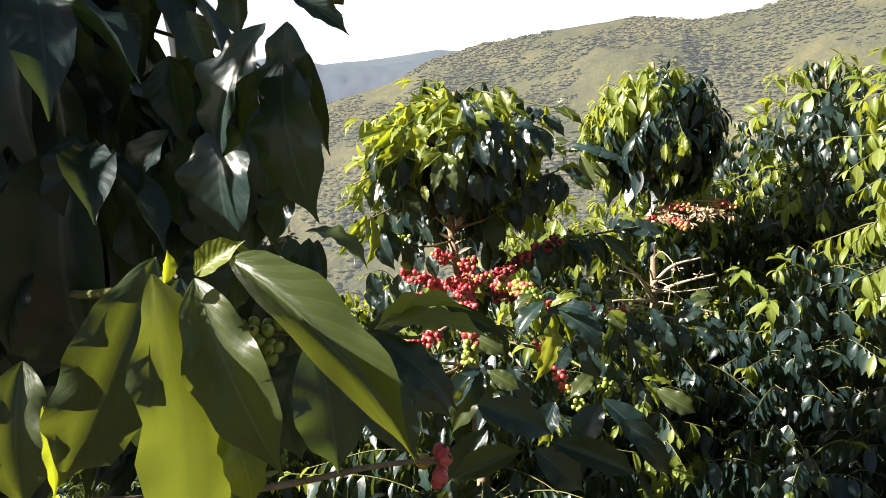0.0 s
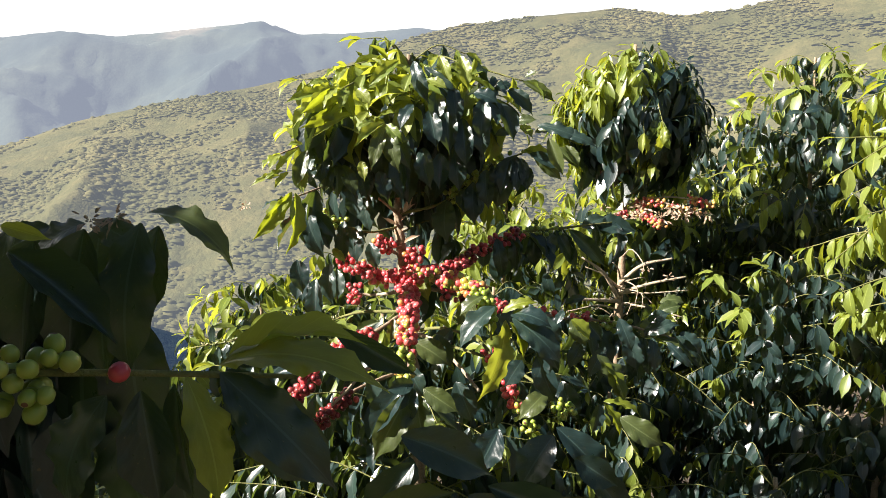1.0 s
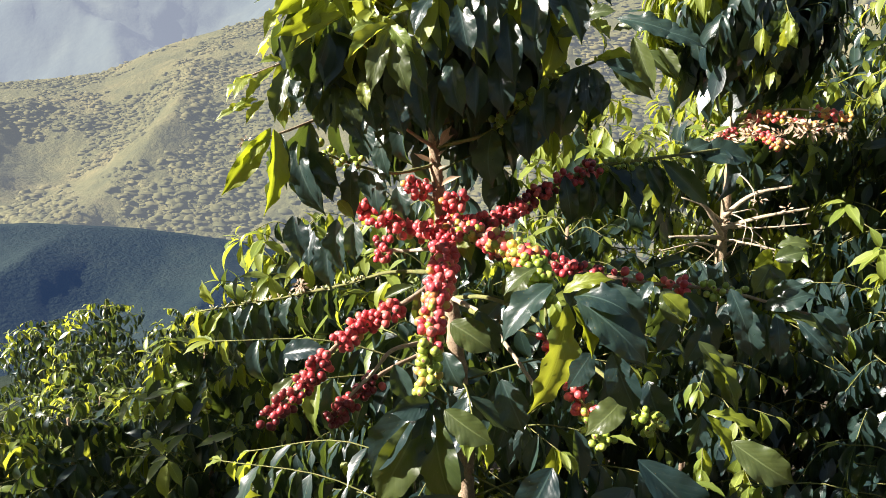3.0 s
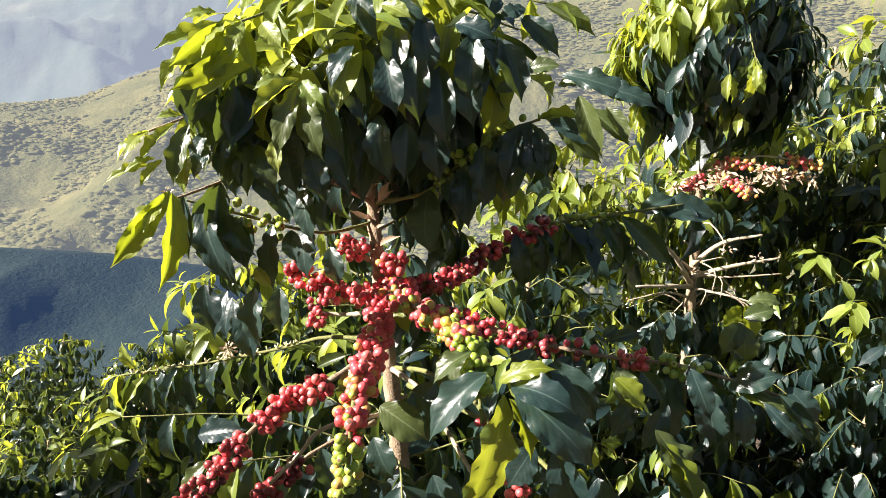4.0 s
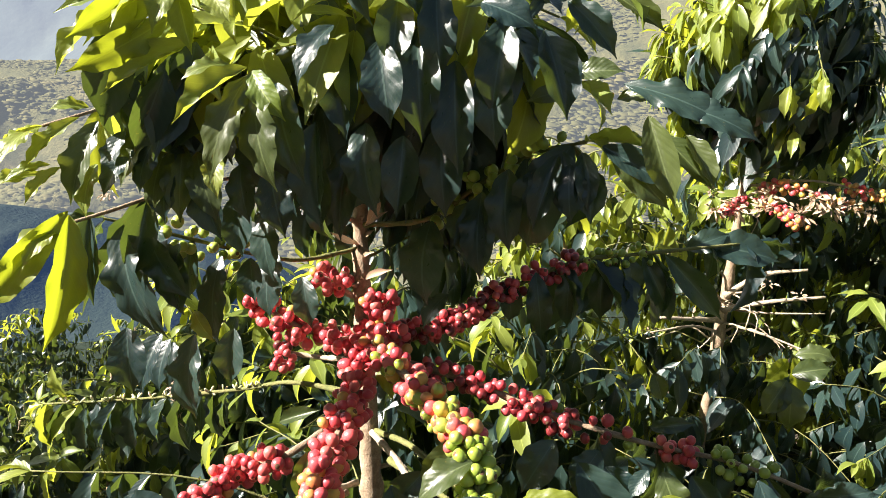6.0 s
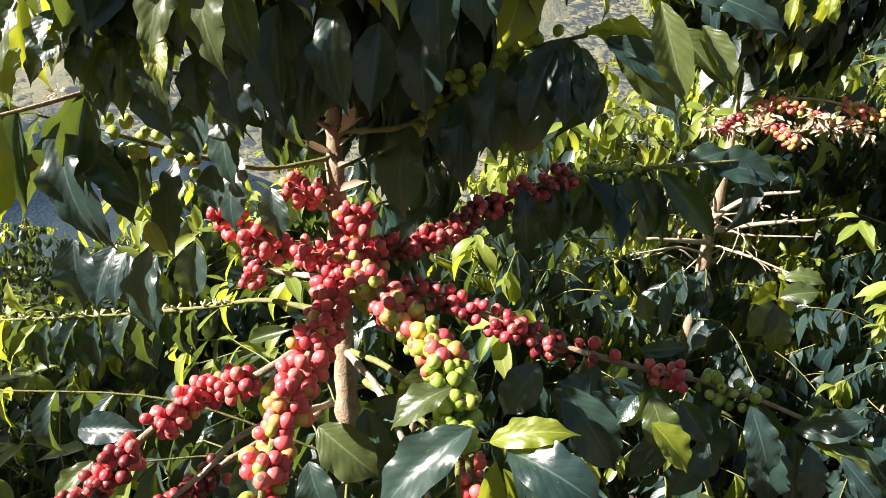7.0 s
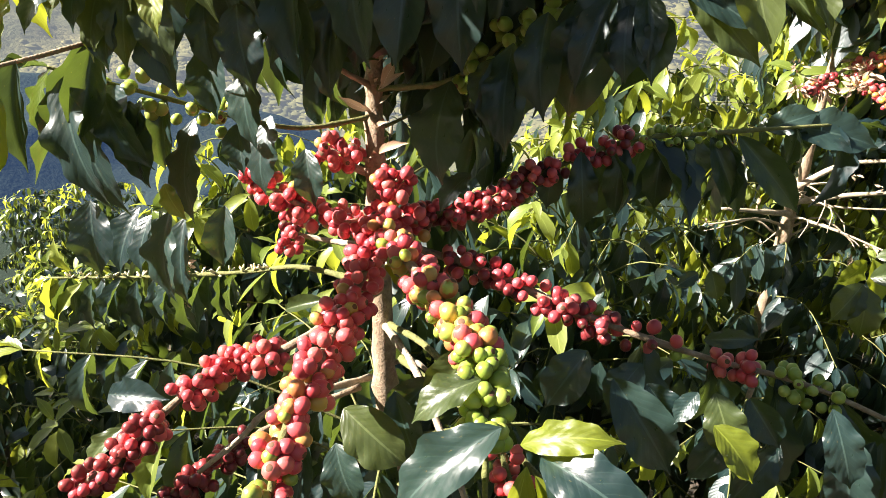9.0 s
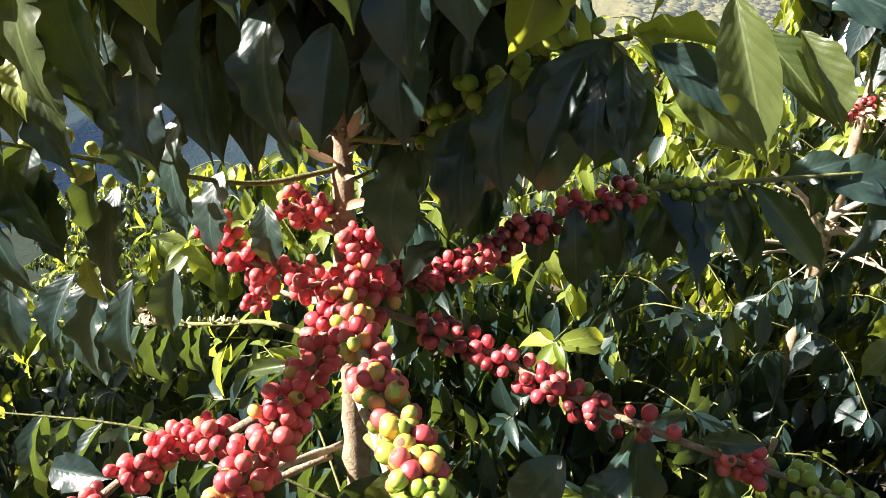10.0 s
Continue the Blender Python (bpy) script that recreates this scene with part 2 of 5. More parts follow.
def woods(parent_grid, count, seed, big, az_keep):
    """Far trees and bushes on a hillside, too many to count: lumpy little crowns joined into one."""
    rng = np.random.default_rng(seed)
    ring = [(math.cos(k * math.pi / 3), math.sin(k * math.pi / 3)) for k in range(6)]
    bv = np.array([(x, y, -0.1) for x, y in ring] + [(0.72 * x, 0.72 * y, 0.7) for x, y in ring] + [(0, 0, 1)])
    bf = np.array([t for k in range(6) for t in ((k, (k + 1) % 6, 6 + k), ((k + 1) % 6, 6 + (k + 1) % 6, 6 + k), (6 + k, 6 + (k + 1) % 6, 12))])
    rows, cols, _ = parent_grid.shape
    vs, fs, n = [], [], 0
    while n < count:
        i, j = rng.integers(0, rows - 9), rng.integers(0, cols - 1)
        f = rng.random(2)
        p = parent_grid[i, j] * (1 - f[0]) * (1 - f[1]) + parent_grid[i + 1, j] * f[0] * (1 - f[1]) + parent_grid[i, j + 1] * (1 - f[0]) * f[1] + parent_grid[i + 1, j + 1] * f[0] * f[1]
        az = math.degrees(math.atan2(p[0], p[1]))
        low = math.degrees(math.atan2(p[2] - 1.5, math.hypot(p[0], p[1]))) < -13
        if low or not az_keep[0] < az < az_keep[1] or noise.noise((p[0] * 0.02, p[1] * 0.02, seed)) + 0.4 * noise.noise((p[0] * 0.07, p[1] * 0.07, seed)) < rng.uniform(-0.22, 0.02):
            continue
        h = big * (0.25 + 1.0 * rng.random() ** 3)
        jig = rng.uniform(0.45, 1.55, bv.shape)
        vs.append(bv * jig * (h, h, h * rng.uniform(0.28, 0.5)) + p)
        fs.append(bf + n * len(bv))
        n += 1
    return np.concatenate(vs), np.concatenate(fs).tolist()


build_ground()
NEAR_CREST = ((-75, -1.5), (-45, -0.8), (-36, -0.2), (-33, 0.2), (-29.7, 0.7), (-24.9, 3.0), (-18.9, 5.0), (-12.3, 6.8), (-6.7, 8.7), (-3.9, 9.6), (-0.7, 11.4),
              (3.4, 12.6), (10.2, 13.6), (15.8, 14.2), (20, 13.6), (23.9, 13.9), (30, 15.2), (45, 17), (80, 17))
FAR_CREST = ((-80, 7), (-50, 7), (-38, 7.4), (-29.7, 8.1), (-26, 9.1), (-22.8, 9.2), (-17.8, 10.3), (-12.5, 11.55), (-9.4, 10.9), (-4.6, 11.5), (0, 12.2), (20, 11))
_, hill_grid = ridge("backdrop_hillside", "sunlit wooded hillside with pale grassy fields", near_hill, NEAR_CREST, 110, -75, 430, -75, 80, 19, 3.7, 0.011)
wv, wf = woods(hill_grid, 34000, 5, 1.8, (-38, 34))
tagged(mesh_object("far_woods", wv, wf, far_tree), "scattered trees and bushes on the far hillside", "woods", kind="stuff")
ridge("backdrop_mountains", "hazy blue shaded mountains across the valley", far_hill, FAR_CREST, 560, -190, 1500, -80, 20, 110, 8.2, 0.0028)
ridge("backdrop_valley", "wooded slope down in the valley, its shade put into dark colour", valley_green, ((-70, -9), (-35, -9.8), (-28, -10.6), (-20, -12), (-8, -16)), 30, -32, 92, -70, -8, 3, 5.5, 0.05)
# ridge out of view on the left, added to shade valley and hill
ridge("backdrop_ridge", "unseen wooded ridge added to shade the valley", near_hill, ((-150, 2), (-125, 4), (-100, 7), (-85, 8), (-70, 8), (-58, 7.5), (-52, 6), (-47, 1), (-44, -10)), 250, -60, 385, -150, -44, 6, 1.3, 0.01)


def sky_backdrop():
    """The bright hazy sky low over the mountains."""
    m, n, l, p = material("hazy_sky")
    n.remove(p)
    e = n.new("ShaderNodeEmission")
    e.inputs[0].default_value, e.inputs[1].default_value = (1.0, 0.985, 0.96, 1), 0.36
    l.new(e.outputs[0], n["Material Output"].inputs[0])
    ang = [radians(a) for a in range(-75, 76, 5)]
    verts = [(4200 * math.sin(a), 4200 * math.cos(a), 4200 * math.tan(radians(el))) for el in (-8, 10, 25) for a in ang]
    tagged(mesh_object("backdrop_sky", verts, grid_faces(3, len(ang)), m), "bright hazy white sky over the mountains", "sky", kind="structure")


sky_backdrop()


# ---- coffee leaves, fruit and branches ----
def leaf_shape(rng, n_long, n_wide, bend, fold, ruffle):
    """One blade, a unit long and wide: base at the origin, growing along y, its upper face up; wavy margins, a drawn-out tip."""
    verts, uvs = [], []
    y = z = 0.0
    waves = rng.uniform(3.6, 5.4)
    ph = (rng.uniform(0, 6.28), rng.uniform(0, 6.28))
    sway, twist = rng.uniform(-0.35, 0.35), rng.uniform(-0.5, 0.5)
    roll = rng.uniform(-0.5, 0.35)
    for i in range(n_long + 1):
        v = i / n_long
        th = -bend * (v ** 1.2)
        if i:
            y, z = y + math.cos(th) / n_long, z + math.sin(th) / n_long
        w = 0.5 * math.sin(math.pi * v ** 0.92) ** 0.8 if 0 < v < 1 else 0.0
        k = min(1.0, max(0.0, (v - 0.70) / 0.27))
        w = max(w * (1 - 0.68 * k * k * (3 - 2 * k)), 0.014)
        tilt = twist * (v - 0.3)
        for j in range(n_wide + 1):
            u = j / n_wide * 2 - 1
            wave = (0.7 * math.sin(waves * 2 * math.pi * v + ph[u > 0]) + 0.5 * math.sin(waves * 3.7 * v + 2 * ph[u > 0])) * min(1, v * 6) * min(1, (1 - v) * 5)
            out = u * w * (1 + 0.035 * wave * abs(u))
            lift = (fold * abs(u) + roll * u * u + tilt * u) * w * 0.32 + ruffle * abs(u) ** 4 * wave * 2 * w
            verts.append((out + sway * math.sin(math.pi * v) * 0.25, y + lift * math.sin(-th), z + lift * math.cos(th)))
            uvs.append((0.5 + u * 0.5, v))
    return np.array(verts), grid_faces(n_long + 1, n_wide + 1), np.array(uvs)


leaf_rng = random.Random(11)
FORMS = ((0.35, 0.9, 0.03), (0.6, 0.5, 0.04), (0.85, 0.8, 0.03), (1.1, 0.4, 0.045), (0.2, 0.7, 0.03), (0.7, 0.6, 0.045), (1.4, 0.7, 0.03))
SHAPES = {"fine": [leaf_shape(leaf_rng, 20, 6, b, f, r) for b, f, r in ((0.6, 0.55, 0.04), (0.9, 0.7, 0.05), (1.1, 0.5, 0.035), (1.3, 0.6, 0.05), (0.35, 0.75, 0.04), (1.0, 0.4, 0.055), (1.6, 0.6, 0.035), (0.75, 0.85, 0.045))],
          "plain": [leaf_shape(leaf_rng, 9, 4, b, f, r) for b, f, r in FORMS],
          "coarse": [leaf_shape(leaf_rng, 6, 2, b, f * 0.9, r * 0.5) for b, f, r in FORMS]}


def leaf_mesh(kind, i):
    v, f, uv = SHAPES["fine" if kind != "dry" else "coarse"][i % 7 if kind == "dry" else i]
    me = bpy.data.meshes.new("leaf")
    me.from_pydata([tuple(a) for a in v], [], f)
    layer = me.uv_layers.new(name="UVMap")
    idx = np.empty(len(me.loops), dtype=np.int32)
    me.loops.foreach_get("vertex_index", idx)
    layer.data.foreach_set("uv", uv.astype(np.float32)[idx].ravel())
    me.polygons.foreach_set("use_smooth", np.ones(len(me.polygons), dtype=bool))
    me.materials.append(leaf_mat[kind, False])
    return me


LEAF = {k: [leaf_mesh(k, i) for i in range(8)] for k in ("old", "new", "dry", "lime", "olive")}


def cherry_mesh(kind, i):
    """A coffee cherry: slightly oval, with a small sunken navel at its free end and a stalk cup at the other."""
    rng = random.Random(i)
    bm = bmesh.new()
    bmesh.ops.create_uvsphere(bm, u_segments=12, v_segments=8, radius=1.0)
    for v in bm.verts:
        if v.co.z > 0.9:
            v.co.z = 0.93
        v.co.z *= rng.uniform(1.08, 1.18)
        v.co.x *= 1 + 0.05 * v.co.y * rng.uniform(-1, 1)
    me = bpy.data.meshes.new("cherry")
    for f in bm.faces:
        f.smooth = True
    bmesh.ops.recalc_face_normals(bm, faces=bm.faces)
    me.materials.append(fruit_mat[kind])
    me.materials.append(navel)
    for f in bm.faces:
        if len(f.verts) == 3 and f.calc_center_median().z > 0.9 and i == 0:
            f.material_index = 1
    bm.to_mesh(me)
    bm.free()
    return me


CHERRY = {k: [cherry_mesh(k, i) for i in range(3)] for k in ("red", "dark", "yellow", "green")}


def bud_mesh():
    bm = bmesh.new()
    bmesh.ops.create_uvsphere(bm, u_segments=6, v_segments=5, radius=1.0)
    for v in bm.verts:
        k = 0.6 + 0.4 * v.co.z
        v.co.x, v.co.y = v.co.x * (0.5 + 0.5 * k), v.co.y * (0.5 + 0.5 * k)
    for f in bm.faces:
        f.smooth = True
    me = bpy.data.meshes.new("bud")
    bm.to_mesh(me)
    bm.free()
    me.materials.append(bud_mat)
    return me


BUD = bud_mesh()


def curve_through(pts, n):
    """A smooth line through points, n steps."""
    p = [Vector(a) for a in pts]
    p = [p[0] * 2 - p[1]] + p + [p[-1] * 2 - p[-2]]
    out = []
    segs = len(p) - 3
    for i in range(n + 1):
        t = i / n * segs
        k = min(int(t), segs - 1)
        t -= k
        a, b, c, d = p[k:k + 4]
        out.append(0.5 * (2 * b + (c - a) * t + (2 * a - 5 * b + 4 * c - d) * t * t + (3 * b - a - 3 * c + d) * t ** 3))
    return out


def tube_data(path, r0, r1, sides=7, knots=0.0, every=0.045):
    verts, faces = [], []
    run = 0.0
    for i, p in enumerate(path):
        q = path[min(i + 1, len(path) - 1)] - path[max(i - 1, 0)]
        q.normalize()
        s = q.cross(Vector((0.13, 0.21, 1)) if abs(q.z) < 0.9 else Vector((1, 0.1, 0))).normalized()
        t = q.cross(s)
        if i:
            run += (path[i] - path[i - 1]).length
        r = r0 + (r1 - r0) * i / (len(path) - 1)
        r *= 1 + knots * max(0.0, math.cos(2 * math.pi * run / every)) ** 6 + 0.08 * noise.noise(p * 60)
        for k in range(sides):
            a = 2 * math.pi * k / sides
            verts.append(p + (s * math.cos(a) + t * math.sin(a)) * r)
        if i:
            for k in range(sides):
                b, c = (i - 1) * sides, i * sides
                faces.append((b + k, b + (k + 1) % sides, c + (k + 1) % sides, c + k))
    faces.append(tuple(range(sides))[::-1])
    faces.append(tuple(range(len(verts) - sides, len(verts))))
    return verts, faces


class Plant:
    """One coffee plant: an Empty at its foot, and the parts that grow on it."""

    def __init__(self, name, label, foot, seed, singles=300, detail="coarse"):
        self.root = tagged(new(name), label, "coffee plant", "coffee plants on the slope")
        self.root.location = foot
        self.foot, self.rng, self.left = Vector(foot), random.Random(seed), singles
        self.mass, self.detail = {"old": [], "new": []}, detail
        self.twigs = []

    def wood(self, name, path, r0, r1, mat, sides=7, knots=0.0, parent=None):
        v, f = tube_data(path, r0, r1, sides, knots)
        return mesh_object(name, [a - self.foot for a in v], f, mat, parent or self.root)

    def leaf(self, base, way, face, length, wide=0.31, kind="old", single=True, parent=None, shape=None):
        y = Vector(way).normalized()
        z = Vector(face)
        z = (z - y * z.dot(y)).normalized()
        x = y.cross(z)
        base = Vector(base)
        if single and self.left > 0:
            self.left -= 1
            ob = new("leaf", LEAF[kind][self.rng.randrange(8) if shape is None else shape])
            ob.parent = parent or self.root
            b = base - self.foot
            w = length * wide
            ob.matrix_basis = Matrix(((x.x * w, y.x * length, z.x * length, b.x), (x.y * w, y.y * length, z.y * length, b.y),
                                      (x.z * w, y.z * length, z.z * length, b.z), (0, 0, 0, 1)))
            return ob
        self.mass[kind].append((np.array((x * length * wide, y * length, z * length)), np.array(base - self.foot), self.rng.randrange(7)))

    def blade(self, base, tip, wide, age="old", face=None, shape=None):
        """One leaf from its stalk to its tip, its upper face turned out and up."""
        base, tip = Vector(base), Vector(tip)
        i = self.rng.choice((0, 1, 4, 5, 7)) if shape is None else shape
        end = SHAPES["fine"][i][0][-4] if age != "dry" else SHAPES["coarse"][i % 7][0][-2]
        chord = math.hypot(end[1], end[2])
        way = (tip - base).normalized()
        up = Vector(face or (self.rng.uniform(-0.5, 0.12), -0.87, self.rng.uniform(0.25, 0.7)))
        up = (up - way * up.dot(way)).normalized()
        a = -math.atan2(end[2], end[1])
        y = way * math.cos(a) + up * math.sin(a)
        z = up * math.cos(a) - way * math.sin(a)
        length = (tip - base).length / chord
        self.left += 1
        return self.leaf(base, y, z, length, min(0.6, max(0.21, 1.12 * wide / length)), age, True, None, i)

    def finish(self):
        for kind, rows in self.mass.items():
            if not rows:
                continue
            vs, fs, us, at = [], [], [], 0
            for m, b, i in rows:
                v, f, uv = SHAPES[self.detail][i]
                vs.append(v @ m + b)
                fs.append(np.array(f) + at)
                us.append(uv)
                at += len(v)
            ob = mesh_object("foliage", np.concatenate(vs), np.concatenate(fs).tolist(), leaf_mat[kind, True], self.root, uvs=np.concatenate(us))
            tagged(ob, "mass of glossy drooping coffee leaves", kind="stuff")
        if self.twigs:
            vs, fs, at = [], [], 0
            for v, f in self.twigs:
                vs += [a - self.foot for a in v]
                fs += [tuple(i + at for i in g) for g in f]
                at = len(vs)
            tagged(mesh_object("brushwood", vs, fs, twig, self.root), kind="stuff")

    def leaves_along(self, path, s0, s1, length, gap=0.042, kind="old", young=0.0, droop=0.55, single=True, parent=None, end_pair=True, wide=0.37):
        """Opposite pairs of hanging leaves on a branch from s0 to s1 of its run; the last share of it, young, bears fresh leaves."""
        rng = self.rng
        lens = [0.0]
        for a, b in zip(path, path[1:]):
            lens.append(lens[-1] + (b - a).length)
        total = lens[-1]
        d = s0 * total
        up = Vector((0, 0, 1))
        while d <= s1 * total + 1e-6:
            k = max(i for i in range(len(lens)) if lens[i] <= d + 1e-9)
            k = min(k, len(path) - 2)
            f = (d - lens[k]) / max(1e-6, lens[k + 1] - lens[k])
            p = path[k].lerp(path[k + 1], f)
            t = (path[k + 1] - path[k]).normalized()
            side = t.cross(up)
            side = side.normalized() if side.length > 1e-3 else Vector((1, 0, 0))
            s = d / total
            fresh = s > s1 - young * (s1 - s0)
            for sg in (-1, 1):
                if rng.random() < 0.12:
                    continue
                w = t * rng.uniform(0.15, 0.7) + side * sg * rng.uniform(0.35, 0.95) - up * rng.uniform(droop * 0.5, droop * 1.6)
                w += Vector((rng.uniform(-.35, .35), rng.uniform(-.35, .35), rng.uniform(-.15, .15)))
                face = up + side * sg * rng.uniform(0.0, 0.7) + t * 0.5 + Vector((rng.uniform(-.3, .3), rng.uniform(-.3, .3), 0))
                size = length * rng.uniform(0.6, 1.25) * (0.85 if fresh else 1.0)
                self.leaf(p, w, face, size, wide * rng.uniform(0.88, 1.12), "new" if fresh else kind, single, parent)
            d += gap * rng.uniform(0.8, 1.25)
        if end_pair:
            t = (path[-1] - path[-2]).normalized()
            side = t.cross(up).normalized()
            for sg in (-1, 1):
                self.leaf(path[-1], t + side * sg * 0.35 + up * rng.uniform(-0.2, 0.15), up - t * 0.3, length * rng.uniform(0.45, 0.7), 0.33, "new" if young > 0 else "old", single, parent)

    def cherries(self, path, s0, s1, kinds, parent, per=9, gap=0.0165, size=0.0067, reach=0.0118):
        """Glomerules of fruit packed round a branch. kinds: shares of the colours as a function of the run."""
        rng = self.rng
        total = sum((b - a).length for a, b in zip(path, path[1:]))
        n = max(1, int((s1 - s0) * total / gap))
        for i in range(n + 1 if s1 > s0 else 1):
            s = s0 + (s1 - s0) * i / max(1, n)
            k = min(int(s * (len(path) - 1)), len(path) - 2)
            p = path[k].lerp(path[k + 1], s * (len(path) - 1) - k)
            t = (path[k + 1] - path[k]).normalized()
            a = t.cross(Vector((0.1, 0.2, 1))).normalized()
            b = t.cross(a)
            turn = rng.uniform(0, 6.28)
            count = max(min(2, per), round(per * rng.choice((0.5, 0.8, 1.0, 1.1, 1.25))))
            for j in range(count):
                th = turn + 2 * math.pi * j / count + rng.uniform(-0.25, 0.25)
                out = a * math.cos(th) + b * math.sin(th)
                rad = reach * rng.uniform(0.6, 1.45)
                at = p + out * rad + t * rng.uniform(-0.45, 0.45) * gap + Vector((0, 0, -0.002))
                kind = kinds(s, rng)
                ob = new("cherry", CHERRY[kind][rng.randrange(3)])
                ob.parent = parent
                q = (out + t * rng.uniform(-0.5, 0.5)).to_track_quat("Z", "Y")
                r = size * rng.uniform(0.82, 1.14) * (0.92 if kind == "green" else 1)
                ob.matrix_basis = Matrix.LocRotScale(at - self.foot, q, (r, r, r))

    def buds(self, path, s0, s1, parent, gap=0.02):
        """Tight clusters of small pale flower buds in the leaf axils."""
        rng = self.rng
        total = sum((b - a).length for a, b in zip(path, path[1:]))
        n = int((s1 - s0) * total / gap)
        for i in range(n):
            k = (s0 + (s1 - s0) * i / n) * (len(path) - 1)
            p = path[int(k)].lerp(path[min(int(k) + 1, len(path) - 1)], k % 1)
            for j in range(rng.randint(3, 6)):
                out = Vector((rng.uniform(-1, 1), rng.uniform(-1, 1), rng.uniform(0, 1.2))).normalized()
                ob = new("bud", BUD)
                ob.parent = parent
                r = rng.uniform(0.0016, 0.0026)
                ob.matrix_basis = Matrix.LocRotScale(p + out * 0.006 - self.foot, out.to_track_quat("Z", "Y"), (r, r, r * 2.6))

    def lateral(self, base, tip, arch, length, s0=0.35, young=0.12, gap=0.042, r0=0.0032, droop=0.55, single=True, kind="old", wide=0.37):
        base, tip = Vector(base), Vector(tip)
        mid = (base + tip) / 2 + Vector((0, 0, arch))
        path = curve_through((base, mid, tip), 10)
        if single:
            br = self.wood("branch", path, r0, 0.0013, bark if s0 > 0.5 else twig, 6, 0.25)
        else:
            self.twigs.append(tube_data(path, r0 * 0.7, 0.001, 4))
            br = None
        self.leaves_along(path, s0, 0.97, length, gap, kind, young, droop, single, None, True, wide)
        return path, br

    def crown(self, trunk_at, z0, z1, tiers, reach, arch, leaf_len, single=False, start=0.0, young=0.12, s0=0.35, lift=0.03, gap=0.045, skip=None, arms=2, droop=1.2):
        """Pairs of side branches up the stem, each pair turned across the last, shorter towards the top."""
        rng = self.rng
        for i in range(tiers):
            f = i / max(1, tiers - 1)
            z = z0 + (z1 - z0) * f
            base = trunk_at(z)
            turn = start + i * (math.pi / 2 if arms == 2 else 2.4) + rng.uniform(-0.35, 0.35)
            for half in range(arms):
                a = turn + half * 2 * math.pi / arms + rng.uniform(-0.2, 0.2)
                if skip and skip(a, f):
                    continue
                long = reach(f) * rng.uniform(0.55, 1.2)
                tip = base + Vector((math.cos(a) * long, math.sin(a) * long, lift + rng.uniform(-0.45, 0.25) * long))
                self.lateral(base, tip, arch * long * rng.uniform(0.7, 1.2), leaf_len * (0.8 + 0.2 * (1 - f)), s0, young, gap, droop=droop, single=single)

    def thicket(self, centre, radii, count, length, kind="old", wide=0.4):
        """Leaves hanging close together inside a crown."""
        rng = self.rng
        for i in range(count):
            d = Vector((rng.gauss(0, 1), rng.gauss(0, 1), rng.gauss(0, 1))).normalized() * rng.random() ** 0.4
            p = Vector(centre) + Vector((d.x * radii[0], d.y * radii[1], d.z * radii[2]))
            self.leaf(p, (d.x * 0.5 + rng.uniform(-.3, .3), d.y * 0.5 + rng.uniform(-.3, .3), -1.0), (d.x + rng.uniform(-.6, .6), d.y + rng.uniform(-.6, .6), 0.5), length * rng.uniform(0.7, 1.15), wide, kind, False)

    def whorl(self, at, axis, count, length, kind="new", single=False, wide=0.36, sag=0.5):
        """The leaves at a shoot's tip: small ones upright at the bud, larger ones spreading and arching down below it."""
        rng = self.rng
        axis = Vector(axis).normalized()
        a = axis.cross(Vector((0.3, 0.2, 1))).normalized()
        b = axis.cross(a)
        turn = rng.uniform(0, 6.28)
        for j in range(count):
            f = j / max(1, count - 1)
            th = turn + math.pi * (j % 2) + 1.57 * (j // 2) + rng.uniform(-0.35, 0.35)
            out = a * math.cos(th) + b * math.sin(th)
            way = axis * (0.9 - 0.8 * f) + out * (0.45 + 0.6 * f) + Vector((0, 0, -sag * (0.25 + 0.75 * f) * rng.uniform(0.5, 1.5)))
            face = axis + Vector((0, 0, 0.7)) - out * 0.25 + Vector((rng.uniform(-.3, .3), rng.uniform(-.3, .3), 0))
            self.leaf(Vector(at) - axis * 0.035 * f, way, face, length * (0.4 + 0.6 * min(1, 2 * f)) * rng.uniform(0.8, 1.15), wide * rng.uniform(0.85, 1.15), kind, single)

    def dome(self, centre, radii, count, length, sunny=0.35, low=-0.15, sag=0.9, leaves=7, bare=None, wide=0.34):
        """Shoot tips over the outside of a crown; sunward ones bear fresh leaves, whose pale colour also stands in for
        sunlight.
        """
        rng = self.rng
        for i in range(count):
            z = low + (1 - low) * (i + 0.5) / count
            a = 2.39996 * i + rng.uniform(-0.3, 0.3)
            r = math.sqrt(max(0.0, 1 - z * z))
            d = Vector((r * math.cos(a), r * math.sin(a), z))
            if bare and bare(d):
                continue
            k = rng.uniform(0.86, 1.06)
            p = Vector(centre) + Vector((d.x * radii[0], d.y * radii[1], d.z * radii[2])) * k
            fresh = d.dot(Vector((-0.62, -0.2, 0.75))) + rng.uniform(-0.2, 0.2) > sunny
            base = Vector((centre[0] + d.x * radii[0] * 0.25, centre[1] + d.y * radii[1] * 0.25, p.z - 0.06 - 0.04 * z))
            self.twigs.append(tube_data(curve_through((base, (base + p) / 2 + Vector((0, 0, 0.02)), p), 5), 0.0022, 0.0011, 4))
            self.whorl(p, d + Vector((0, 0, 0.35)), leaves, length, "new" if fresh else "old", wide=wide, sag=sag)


def stem_line(points):
    pts = [Vector(p) for p in points]

    def at(z):
        for a, b in zip(pts, pts[1:]):
            if z <= b.z or b is pts[-1]:
                return a.lerp(b, (z - a.z) / (b.z - a.z))
    return at


